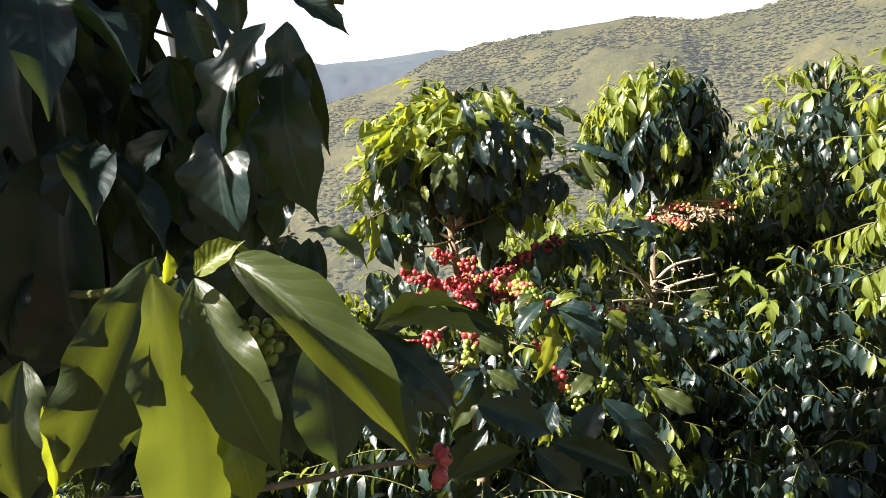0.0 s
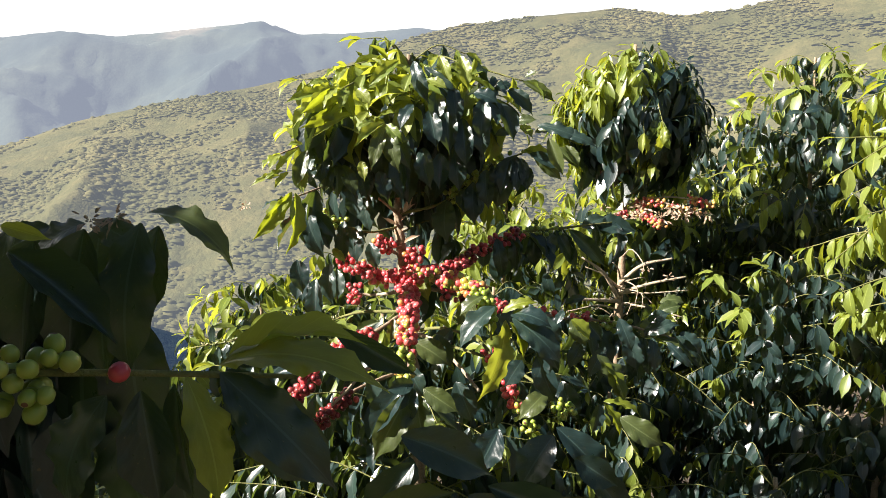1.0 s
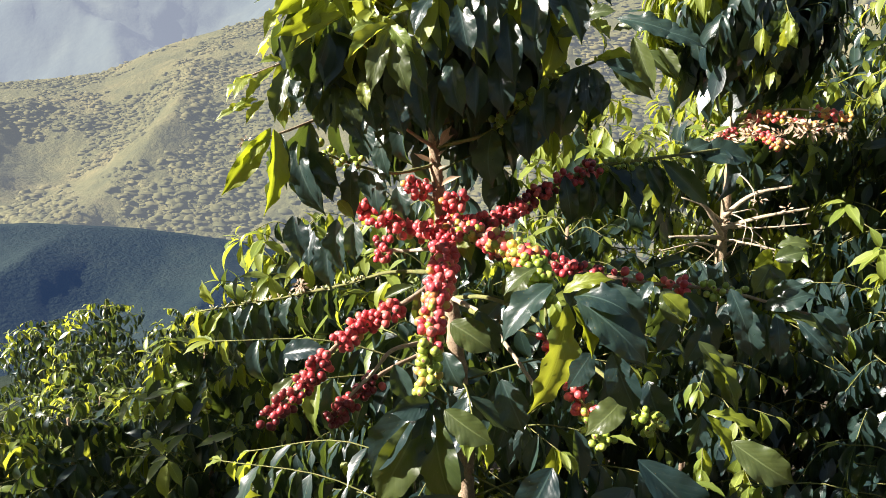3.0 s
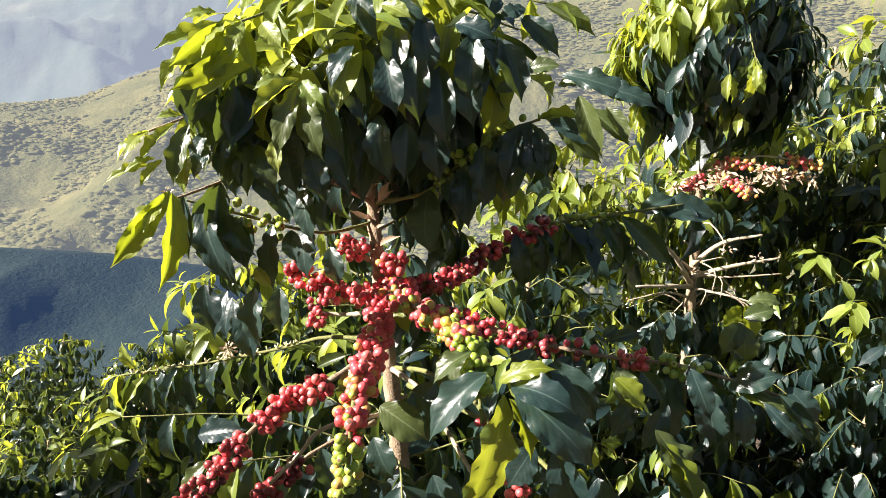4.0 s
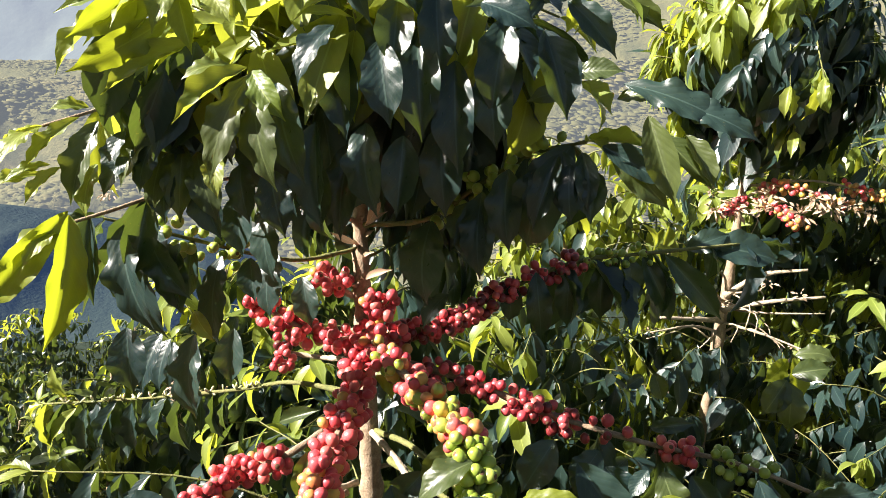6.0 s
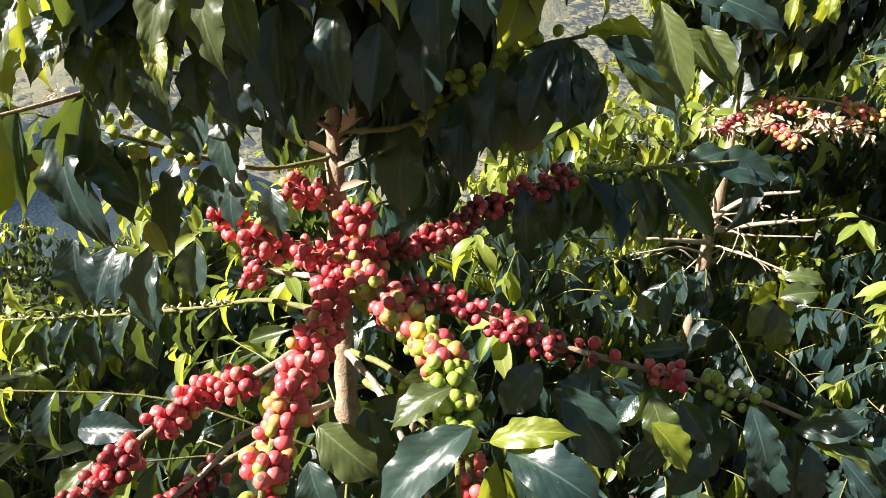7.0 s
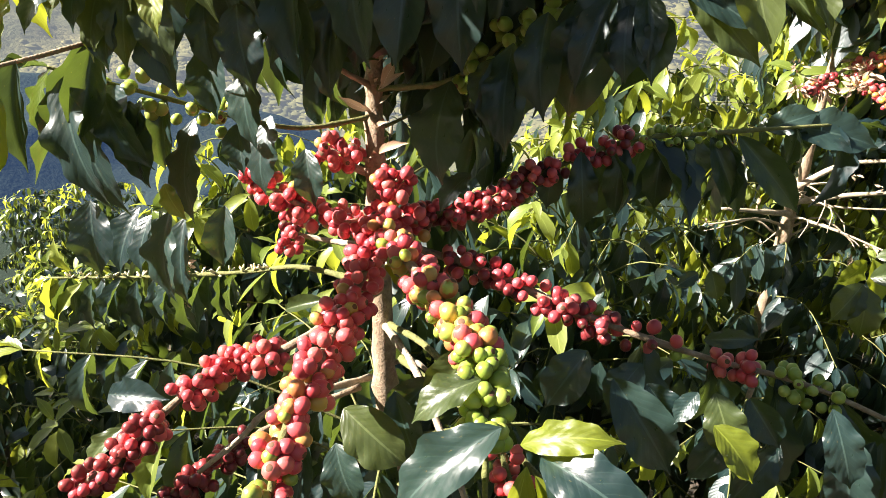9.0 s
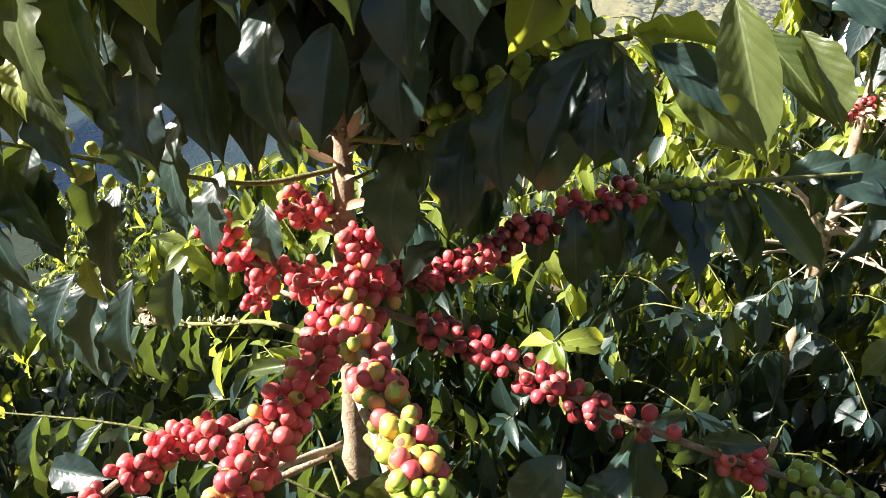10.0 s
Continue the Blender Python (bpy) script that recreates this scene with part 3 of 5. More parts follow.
def mixture(**rows):
    """Colours of fruit by run: name = (share at the base, share at the end)."""
    names = list(rows)

    def pick(s, rng):
        w = [max(0.0, rows[k][0] + (rows[k][1] - rows[k][0]) * s) for k in names]
        return rng.choices(names, w)[0]
    return pick


# ---- the fruiting coffee plant in the middle ----
STEM = ((0.15, 1.78, 0.0), (0.10, 1.785, 0.85), (0.071, 1.79, 1.10), (0.036, 1.81, 1.34), (0.022, 1.83, 1.43), (0.02, 1.80, 1.62), (0.03, 1.76, 1.77))
main = Plant("coffee_tree", "bushy coffee plant with red and green cherries and drooping leaves", (0.15, 1.78, ground_z(0.15, 1.78) - 0.02), 5, 300, "plain")
main.wood("trunk", curve_through(STEM, 60), 0.017, 0.0055, bark, 10, 0.35)
stem_at = stem_line(STEM)
RIPE = mixture(red=(1, 0.9), yellow=(0.05, 0.1))
DUSKY = mixture(red=(0.5, 0.3), dark=(0.6, 0.5))


def fruiting(points, r0, r1, mat=bark, n=22):
    path = curve_through(points, n)
    return path, main.wood("branch", path, r0, r1, mat, 7, 0.35)


p, b = fruiting(((0.045, 1.80, 1.285), (0.052, 1.735, 1.268), (0.06, 1.665, 1.265), (0.058, 1.61, 1.254), (0.058, 1.55, 1.243), (0.056, 1.49, 1.232)), 0.0048, 0.0036)
main.cherries(p, 0.08, 0.86, mixture(red=(1, 1), yellow=(0, 0.10)), b, 10, reach=0.014)
main.cherries(p, 0.88, 1.0, mixture(red=(0.8, 0.8), yellow=(0.5, 0.5)), b, 8)
p, b = fruiting(((0.056, 1.50, 1.236), (0.057, 1.472, 1.222), (0.058, 1.45, 1.198), (0.056, 1.447, 1.168), (0.052, 1.452, 1.138)), 0.0036, 0.0024, twig)
main.cherries(p, 0.1, 0.5, mixture(red=(1.0, 0.5), yellow=(0.4, 0.4), green=(0.1, 0.5)), b, 8)
main.cherries(p, 0.52, 1.0, mixture(red=(0.25, 0.0), yellow=(0.35, 0.2), green=(0.8, 1)), b, 7)
p, b = fruiting(((0.05, 1.79, 1.297), (0.09, 1.675, 1.306), (0.122, 1.612, 1.312), (0.15, 1.57, 1.308), (0.176, 1.532, 1.308), (0.19, 1.505, 1.30)), 0.0045, 0.0028)
main.cherries(p, 0.08, 0.5, mixture(red=(1, 0.5), yellow=(0.2, 0.6), green=(0.05, 0.4)), b, 7)
main.cherries(p, 0.52, 0.95, mixture(red=(1, 0.3), yellow=(0.3, 0.5), green=(0.1, 1.0)), b, 7)
p, b = fruiting(((0.186, 1.515, 1.304), (0.193, 1.492, 1.295), (0.199, 1.475, 1.275), (0.203, 1.462, 1.255), (0.208, 1.45, 1.225)), 0.0028, 0.002, twig)
main.cherries(p, 0.05, 0.7, mixture(green=(1, 1), yellow=(0.06, 0)), b, 9)
p, b = fruiting(((0.062, 1.79, 1.21), (0.0, 1.66, 1.19), (-0.062, 1.675, 1.152), (-0.10, 1.64, 1.128), (-0.135, 1.615, 1.09), (-0.168, 1.605, 1.05), (-0.215, 1.60, 1.0)), 0.0048, 0.0025)
main.cherries(p, 0.2, 0.52, RIPE, b, 8)
main.cherries(p, 0.62, 1.0, DUSKY, b, 6)
p, b = fruiting(((0.05, 1.81, 1.07), (-0.02, 1.68, 1.10), (-0.052, 1.65, 1.07), (-0.09, 1.635, 1.03)), 0.004, 0.0028, dry)
p, b = fruiting(((0.04, 1.80, 1.06), (-0.03, 1.72, 1.05), (-0.07, 1.665, 1.035), (-0.12, 1.63, 0.99)), 0.004, 0.0025)
main.cherries(p, 0.55, 1.0, mixture(dark=(1, 1), red=(0.25, 0.2)), b, 7)
p, b = fruiting(((0.07, 1.80, 1.10), (0.11, 1.79, 1.115), (0.15, 1.76, 1.10)), 0.0035, 0.0025, dry)
p, b = fruiting(((0.065, 1.79, 1.16), (0.12, 1.70, 1.16), (0.165, 1.63, 1.13), (0.205, 1.57, 1.095)), 0.0045, 0.003, dry)
p, b = fruiting(((0.05, 1.8, 1.285), (0.143, 1.83, 1.302), (0.203, 1.87, 1.336), (0.313, 1.93, 1.386), (0.422, 1.98, 1.402), (0.617, 2.06, 1.428)), 0.0045, 0.002, twig)
main.cherries(p, 0.06, 0.61, mixture(red=(0.7, 1.2), dark=(0.6, 0.1)), b, 7, size=0.0063)
main.cherries(p, 0.63, 0.80, mixture(green=(1, 1)), b, 4, size=0.006)
main.leaves_along(p, 0.45, 1.0, 0.115, 0.05, young=0.0, droop=0.9, parent=None)
p, b = fruiting(((0.06, 1.79, 1.266), (0.182, 1.78, 1.25), (0.276, 1.76, 1.23), (0.403, 1.73, 1.219), (0.507, 1.7, 1.221), (0.63, 1.66, 1.199)), 0.0048, 0.0022)
main.cherries(p, 0.12, 0.46, mixture(red=(1, 0.8), dark=(0.3, 0.5)), b, 7, size=0.0064)
main.cherries(p, 0.44, 0.56, mixture(red=(1, 0.8), dark=(0.6, 0.6), green=(0.15, 0.15)), b, 3)
main.cherries(p, 0.64, 0.70, mixture(red=(1, 1)), b, 6)
main.cherries(p, 0.71, 0.84, mixture(green=(1, 1)), b, 5, size=0.0064)
main.leaves_along(p, 0.5, 1.0, 0.12, 0.055, young=0.1, droop=0.9)
p, b = fruiting(((0.034, 1.81, 1.288), (-0.007, 1.815, 1.274), (-0.037, 1.765, 1.30), (-0.083, 1.785, 1.312), (-0.10, 1.79, 1.325)), 0.004, 0.0022)
main.cherries(p, 0.2, 0.95, RIPE, b, 7)
p, b = fruiting(((0.037, 1.81, 1.246), (-0.03, 1.845, 1.23), (-0.078, 1.84, 1.235)), 0.004, 0.0025, dry)
main.cherries(p, 0.86, 1.0, mixture(red=(1, 1), dark=(0.4, 0.4)), b, 8, reach=0.017)
p, b = fruiting(((0.045, 1.8, 1.203), (-0.058, 1.85, 1.186), (-0.144, 1.88, 1.151), (-0.304, 1.91, 1.102), (-0.47, 1.93, 1.062)), 0.004, 0.0015, twig)
main.leaves_along(p, 0.42, 1.0, 0.085, 0.028, young=0.1, droop=1.8)
main.buds(p, 0.4, 0.98, b)
p, b = fruiting(((0.023, 1.82, 1.394), (-0.035, 1.77, 1.383), (-0.078, 1.72, 1.395), (-0.128, 1.65, 1.421), (-0.181, 1.58, 1.447)), 0.003, 0.0015, twig)
main.cherries(p, 0.58, 0.85, mixture(green=(1, 1)), b, 4, size=0.0064)
main.leaves_along(p, 0.7, 1.0, 0.1, 0.05, young=0.0, droop=1.2)
p, b = fruiting(((0.03, 1.82, 1.426), (0.115, 1.74, 1.456), (0.168, 1.69, 1.506), (0.22, 1.66, 1.547), (0.263, 1.6, 1.567)), 0.003, 0.0016, twig)
main.cherries(p, 0.3, 0.85, mixture(green=(1, 1)), b, 5, size=0.00645)
main.leaves_along(p, 0.6, 1.0, 0.11, 0.07, young=0.05, droop=1.2)
p, b = fruiting(((0.07, 1.79, 1.16), (0.13, 1.70, 1.19), (0.20, 1.60, 1.19), (0.232, 1.55, 1.155), (0.268, 1.51, 1.10), (0.30, 1.49, 1.05)), 0.004, 0.002, twig)
main.cherries(p, 0.5, 0.82, RIPE, b, 6, size=0.0064)
main.cherries(p, 0.84, 1.0, mixture(green=(1, 1)), b, 5, size=0.006)
# cherries on the stem's short spurs above the knot
for q in (((0.05, 1.8, 1.33), (0.07, 1.76, 1.345)), ((0.03, 1.8, 1.35), (-0.02, 1.79, 1.36)), ((0.045, 1.81, 1.30), (0.06, 1.75, 1.295)), ((0.05, 1.80, 1.29), (0.015, 1.755, 1.29)), ((0.06, 1.80, 1.30), (0.095, 1.765, 1.30)), ((0.05, 1.79, 1.275), (0.085, 1.735, 1.278))):
    a, c = Vector(q[0]), Vector(q[1])
    path = curve_through((a, (a + c) / 2, c), 6)
    br = main.wood("spur", path, 0.003, 0.002, bark, 6)
    main.cherries(path, 0.3, 1.0, RIPE, br, 6)

for base, tip, wide in (((0.036, 1.81, 1.43), (0.055, 1.79, 1.465), 0.012), ((0.03, 1.815, 1.425), (0.06, 1.80, 1.45), 0.008), ((0.02, 1.82, 1.40), (-0.01, 1.80, 1.415), 0.008),
                        ((0.04, 1.80, 1.36), (0.075, 1.785, 1.38), 0.009), ((0.035, 1.81, 1.33), (0.0, 1.80, 1.345), 0.008)):
    ob = main.blade(base, tip, wide, "dry")
    ob.name = "bract"
for i in range(16):
    z = 1.335 + 0.009 * i
    a = 2.4 * i
    base = stem_at(z)
    out = Vector((math.cos(a), math.sin(a) * 0.9 - 0.3, 0.75))
    main.blade(base, base + out.normalized() * main.rng.uniform(0.014, 0.03), main.rng.uniform(0.003, 0.006), "dry").name = "bract"
# the crown's outer branches
for tip, arch, size, s0, young in (((-0.08, 1.5, 1.659), 0.06, 0.115, 0.4, 0.5), ((-0.188, 1.5, 1.535), 0.07, 0.10, 0.7, 0.6),
                                   ((-0.17, 1.5, 1.455), 0.05, 0.10, 0.8, 0.7), ((0.244, 1.6, 1.618), 0.05, 0.12, 0.4, 0.3), 
                                   ((0.275, 1.7, 1.721), 0.04, 0.11, 0.4, 0.4), ((-0.01, 1.66, 1.775), 0.03, 0.10, 0.3, 0.5), ((0.143, 1.68, 1.745), 0.04, 0.11, 0.3, 0.4),
                                   ((-0.09, 1.6, 1.71), 0.04, 0.11, 0.3, 0.6), ((0.24, 1.8, 1.70), 0.04, 0.11, 0.3, 0.3)):
    main.lateral(stem_at(min(1.70, tip[2] - 0.03)), tip, arch, size, s0, young, 0.06, droop=1.1)
main.crown(stem_at, 1.46, 1.75, 10, lambda f: 0.27 - 0.13 * f, 0.25, 0.105, start=0.4, young=0.25, gap=0.03, s0=0.15, arms=4, skip=lambda a, f: math.sin(a) < -0.3 or (math.cos(a) < -0.2 and f < 0.35))
main.crown(stem_at, 0.35, 1.0, 12, lambda f: 0.62 - 0.22 * f, 0.12, 0.105, start=0.2, young=0.1, gap=0.03, s0=0.2, arms=4)
main.crown(stem_at, 1.22, 1.46, 4, lambda f: 0.2, 0.2, 0.105, start=0.7, young=0.05, gap=0.03, s0=0.15, arms=4, droop=1.8, skip=lambda a, f: math.sin(a) < 0.15 or math.cos(a) < -0.5)
main.thicket((0.06, 1.75, 1.62), (0.15, 0.09, 0.075), 300, 0.10)
main.thicket((-0.06, 1.68, 1.58), (0.11, 0.11, 0.06), 60, 0.09)
main.thicket((0.02, 1.97, 1.54), (0.24, 0.10, 0.13), 170, 0.105)
main.thicket((-0.10, 1.57, 1.61), (0.07, 0.08, 0.045), 36, 0.085)
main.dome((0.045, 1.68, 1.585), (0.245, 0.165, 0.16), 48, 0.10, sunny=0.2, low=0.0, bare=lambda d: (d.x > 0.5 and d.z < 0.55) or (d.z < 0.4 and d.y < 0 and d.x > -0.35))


def dry_flowers(plant, at, size, count):
    """A withered brown flower cluster."""
    for i in range(count):
        out = Vector((plant.rng.uniform(-1, 1), plant.rng.uniform(-1, 1), plant.rng.uniform(-0.4, 1))).normalized()
        p = Vector(at) + out * size * plant.rng.uniform(0.1, 0.9)
        plant.blade(p, p + out * size * plant.rng.uniform(0.4, 1.0) + Vector((0, 0, -0.3 * size)), size * plant.rng.uniform(0.12, 0.3), "dry").name = "dry_flower"


dry_flowers(main, (-0.245, 1.9, 1.135), 0.014, 30)
for k in range(5):
    dry_flowers(main, (-0.243 + 0.006 * (k % 2), 1.9, 1.145 - 0.017 * k), 0.010, 9)
main.blade((0.085, 1.74, 1.30), (0.10, 1.70, 1.245), 0.028, 'lime')
main.blade((-0.164, 1.495, 1.468), (-0.227, 1.475, 1.378), 0.024, "lime", (0.6, -0.75, 0.25), 1)
main.blade((-0.157, 1.485, 1.467), (-0.167, 1.465, 1.355), 0.026, "lime", (0.75, -0.65, 0.0), 7)
main.blade((-0.100, 1.500, 1.656), (-0.150, 1.470, 1.605), 0.024, "lime", (0.8, -0.6, 0.0), 0)
main.blade((-0.085, 1.500, 1.630), (-0.150, 1.470, 1.580), 0.022, "lime", (0.8, -0.6, 0.0), 5)
dry_flowers(main, (-0.33, 1.86, 1.42), 0.012, 20)
# fresh sprays at the crown's outer edge
# olive ones among these get a brighter colour to look sunlit
for base, tip, wide, age in (
    ((-0.085, 1.500, 1.658), (-0.145, 1.485, 1.601), 0.022, "new"),
    ((-0.108, 1.500, 1.668), (-0.141, 1.485, 1.656), 0.012, "new"),
    ((-0.100, 1.530, 1.656), (-0.188, 1.515, 1.625), 0.016, "new"),
    ((-0.079, 1.500, 1.651), (-0.059, 1.485, 1.603), 0.017, "new"),
    ((-0.072, 1.500, 1.649), (-0.114, 1.485, 1.596), 0.017, "new"),
    ((-0.065, 1.500, 1.613), (-0.131, 1.485, 1.565), 0.020, "new"),
    ((-0.089, 1.520, 1.628), (-0.123, 1.505, 1.579), 0.015, "new"),
    ((-0.122, 1.500, 1.633), (-0.167, 1.485, 1.577), 0.018, "new"),
    ((-0.057, 1.500, 1.658), (-0.030, 1.485, 1.629), 0.020, "new"),
    ((-0.003, 1.450, 1.597), (-0.051, 1.435, 1.552), 0.018, "new"),
    ((-0.002, 1.450, 1.592), (-0.021, 1.435, 1.513), 0.023, "olive"),
):
    main.blade(base, tip, wide, age)
for base, tip, wide, age in (
    ((0.005, 1.450, 1.591), (0.028, 1.435, 1.513), 0.028, "olive"),
    ((0.016, 1.460, 1.589), (0.046, 1.445, 1.518), 0.028, "old"),
    ((-0.000, 1.450, 1.595), (0.031, 1.435, 1.563), 0.018, "new"),
    ((-0.020, 1.460, 1.598), (-0.049, 1.445, 1.584), 0.014, "new"),
    ((0.045, 1.500, 1.637), (0.024, 1.485, 1.588), 0.022, "old"),
    ((-0.149, 1.500, 1.554), (-0.174, 1.485, 1.549), 0.011, "new"),
    ((-0.157, 1.500, 1.545), (-0.195, 1.485, 1.497), 0.013, "new"),
    ((-0.141, 1.500, 1.544), (-0.155, 1.485, 1.475), 0.023, "olive"),
    ((-0.134, 1.530, 1.536), (-0.142, 1.515, 1.496), 0.019, "old"),
    ((-0.121, 1.540, 1.537), (-0.135, 1.525, 1.488), 0.021, "olive"),
    ((-0.110, 1.540, 1.535), (-0.118, 1.525, 1.484), 0.022, "old"),
):
    main.blade(base, tip, wide, age)
for base, tip, wide, age in (
    ((-0.103, 1.550, 1.532), (-0.111, 1.535, 1.464), 0.023, "olive"),
    ((-0.092, 1.550, 1.528), (-0.086, 1.535, 1.461), 0.025, "olive"),
    ((-0.080, 1.550, 1.523), (-0.052, 1.535, 1.464), 0.025, "olive"),
    ((-0.188, 1.500, 1.496), (-0.237, 1.485, 1.472), 0.011, "new"),
    ((-0.182, 1.500, 1.504), (-0.213, 1.485, 1.485), 0.010, "new"),
    ((-0.172, 1.500, 1.503), (-0.194, 1.485, 1.471), 0.010, "new"),
    ((-0.160, 1.520, 1.461), (-0.147, 1.505, 1.386), 0.024, "old"),
    ((-0.151, 1.560, 1.448), (-0.108, 1.545, 1.350), 0.034, "old"),
    ((-0.136, 1.580, 1.434), (-0.086, 1.565, 1.382), 0.026, "old"),
):
    main.blade(base, tip, wide, age)
for base, tip, wide, age in (
    ((-0.167, 1.600, 1.333), (-0.151, 1.585, 1.269), 0.034, "old"),
    ((-0.105, 1.620, 1.327), (-0.092, 1.605, 1.245), 0.032, "old"),
    ((-0.098, 1.600, 1.359), (-0.070, 1.585, 1.335), 0.015, "new"),
    ((0.013, 1.550, 1.721), (-0.043, 1.535, 1.664), 0.021, "new"),
    ((0.041, 1.520, 1.717), (0.074, 1.505, 1.640), 0.025, "old"),
    ((0.062, 1.580, 1.716), (0.140, 1.565, 1.629), 0.025, "old"),
    ((-0.007, 1.550, 1.710), (-0.009, 1.535, 1.631), 0.021, "new"),
    ((0.037, 1.500, 1.689), (0.027, 1.485, 1.655), 0.017, "new"),
    ((0.069, 1.550, 1.690), (0.106, 1.535, 1.673), 0.018, "new"),
    ((0.130, 1.600, 1.746), (0.148, 1.585, 1.680), 0.025, "new"),
    ((-0.049, 1.550, 1.691), (-0.059, 1.535, 1.652), 0.019, "new"),
):
    main.blade(base, tip, wide, age)
for base, tip, wide, age in (
    ((0.091, 1.600, 1.743), (0.114, 1.585, 1.683), 0.022, "new"),
):
    main.blade(base, tip, wide, age)
# the crown's shaded inner front
for base, tip, wide, age in (
    ((0.039, 1.560, 1.626), (0.053, 1.545, 1.547), 0.033, "old"),
    ((0.075, 1.540, 1.633), (0.093, 1.525, 1.562), 0.032, "old"),
    ((0.103, 1.560, 1.647), (0.118, 1.545, 1.553), 0.035, "old"),
    ((0.138, 1.560, 1.624), (0.152, 1.545, 1.529), 0.033, "old"),
    ((0.170, 1.560, 1.626), (0.182, 1.545, 1.553), 0.032, "old"),
    ((0.022, 1.560, 1.560), (0.037, 1.545, 1.468), 0.032, "old"),
    ((0.068, 1.550, 1.564), (0.087, 1.535, 1.486), 0.032, "old"),
    ((0.100, 1.560, 1.556), (0.102, 1.545, 1.486), 0.030, "old"),
    ((0.049, 1.600, 1.544), (0.047, 1.585, 1.451), 0.032, "old"),
    ((0.155, 1.540, 1.670), (0.202, 1.525, 1.652), 0.026, "old"),
    ((0.209, 1.550, 1.655), (0.236, 1.535, 1.584), 0.031, "old"),
):
    main.blade(base, tip, wide, age)
for base, tip, wide, age in (
    ((0.177, 1.560, 1.664), (0.174, 1.545, 1.579), 0.031, "old"),
    ((-0.005, 1.580, 1.646), (0.020, 1.565, 1.571), 0.031, "old"),
    ((0.129, 1.600, 1.568), (0.143, 1.585, 1.484), 0.035, "old"),
    ((-0.041, 1.640, 1.471), (-0.026, 1.625, 1.392), 0.031, "old"),
    ((-0.067, 1.620, 1.477), (-0.053, 1.605, 1.419), 0.031, "old"),
    ((0.002, 1.600, 1.637), (-0.006, 1.585, 1.545), 0.029, "old"),
    ((0.086, 1.550, 1.671), (0.088, 1.535, 1.608), 0.029, "old"),
    ((0.116, 1.560, 1.680), (0.129, 1.545, 1.606), 0.029, "old"),
    ((0.044, 1.580, 1.666), (0.064, 1.565, 1.585), 0.030, "old"),
    ((0.241, 1.580, 1.625), (0.282, 1.565, 1.630), 0.019, "olive"),
    ((0.239, 1.600, 1.609), (0.203, 1.585, 1.596), 0.016, "olive"),
):
    main.blade(base, tip, wide, age)
for base, tip, wide, age in (
    ((0.280, 1.550, 1.619), (0.378, 1.535, 1.587), 0.024, "old"),
    ((0.280, 1.570, 1.607), (0.316, 1.555, 1.612), 0.014, "olive"),
    ((0.300, 1.530, 1.595), (0.330, 1.515, 1.525), 0.023, "olive"),
    ((0.332, 1.530, 1.583), (0.358, 1.515, 1.543), 0.016, "olive"),
    ((0.272, 1.560, 1.566), (0.331, 1.545, 1.538), 0.021, "old"),
    ((0.321, 1.540, 1.605), (0.390, 1.525, 1.583), 0.022, "old"),
    ((0.269, 1.700, 1.720), (0.339, 1.685, 1.679), 0.022, "olive"),
    ((0.274, 1.700, 1.730), (0.298, 1.685, 1.740), 0.013, "olive"),
    ((0.240, 1.600, 1.553), (0.224, 1.585, 1.481), 0.022, "old"),
    ((0.252, 1.600, 1.545), (0.258, 1.585, 1.493), 0.032, "old"),
    ((0.266, 1.600, 1.546), (0.276, 1.585, 1.494), 0.027, "old"),
):
    main.blade(base, tip, wide, age)
for base, tip, wide, age in (
    ((0.242, 1.680, 1.712), (0.207, 1.665, 1.690), 0.022, "old"),
    ((0.237, 1.680, 1.700), (0.290, 1.665, 1.648), 0.028, "old"),
):
    main.blade(base, tip, wide, age)
# hanging leaves round the fruit
for base, tip, wide, age in (
    ((0.174, 1.640, 1.506), (0.182, 1.625, 1.420), 0.032, "old"),
    ((0.197, 1.630, 1.532), (0.207, 1.615, 1.453), 0.032, "old"),
    ((0.231, 1.620, 1.550), (0.222, 1.605, 1.484), 0.018, "old"),
    ((0.244, 1.610, 1.555), (0.257, 1.595, 1.491), 0.025, "old"),
    ((0.261, 1.600, 1.557), (0.271, 1.585, 1.504), 0.020, "old"),
    ((0.281, 1.570, 1.567), (0.336, 1.555, 1.518), 0.026, "olive"),
    ((0.317, 1.550, 1.581), (0.364, 1.535, 1.540), 0.017, "olive"),
    ((0.149, 1.720, 1.375), (0.125, 1.705, 1.335), 0.023, "old"),
    ((0.160, 1.660, 1.491), (0.157, 1.645, 1.445), 0.027, "old"),
    ((-0.157, 1.580, 1.426), (-0.108, 1.565, 1.341), 0.034, "old"),
    ((-0.126, 1.600, 1.425), (-0.102, 1.585, 1.359), 0.030, "old"),
):
    main.blade(base, tip, wide, age)
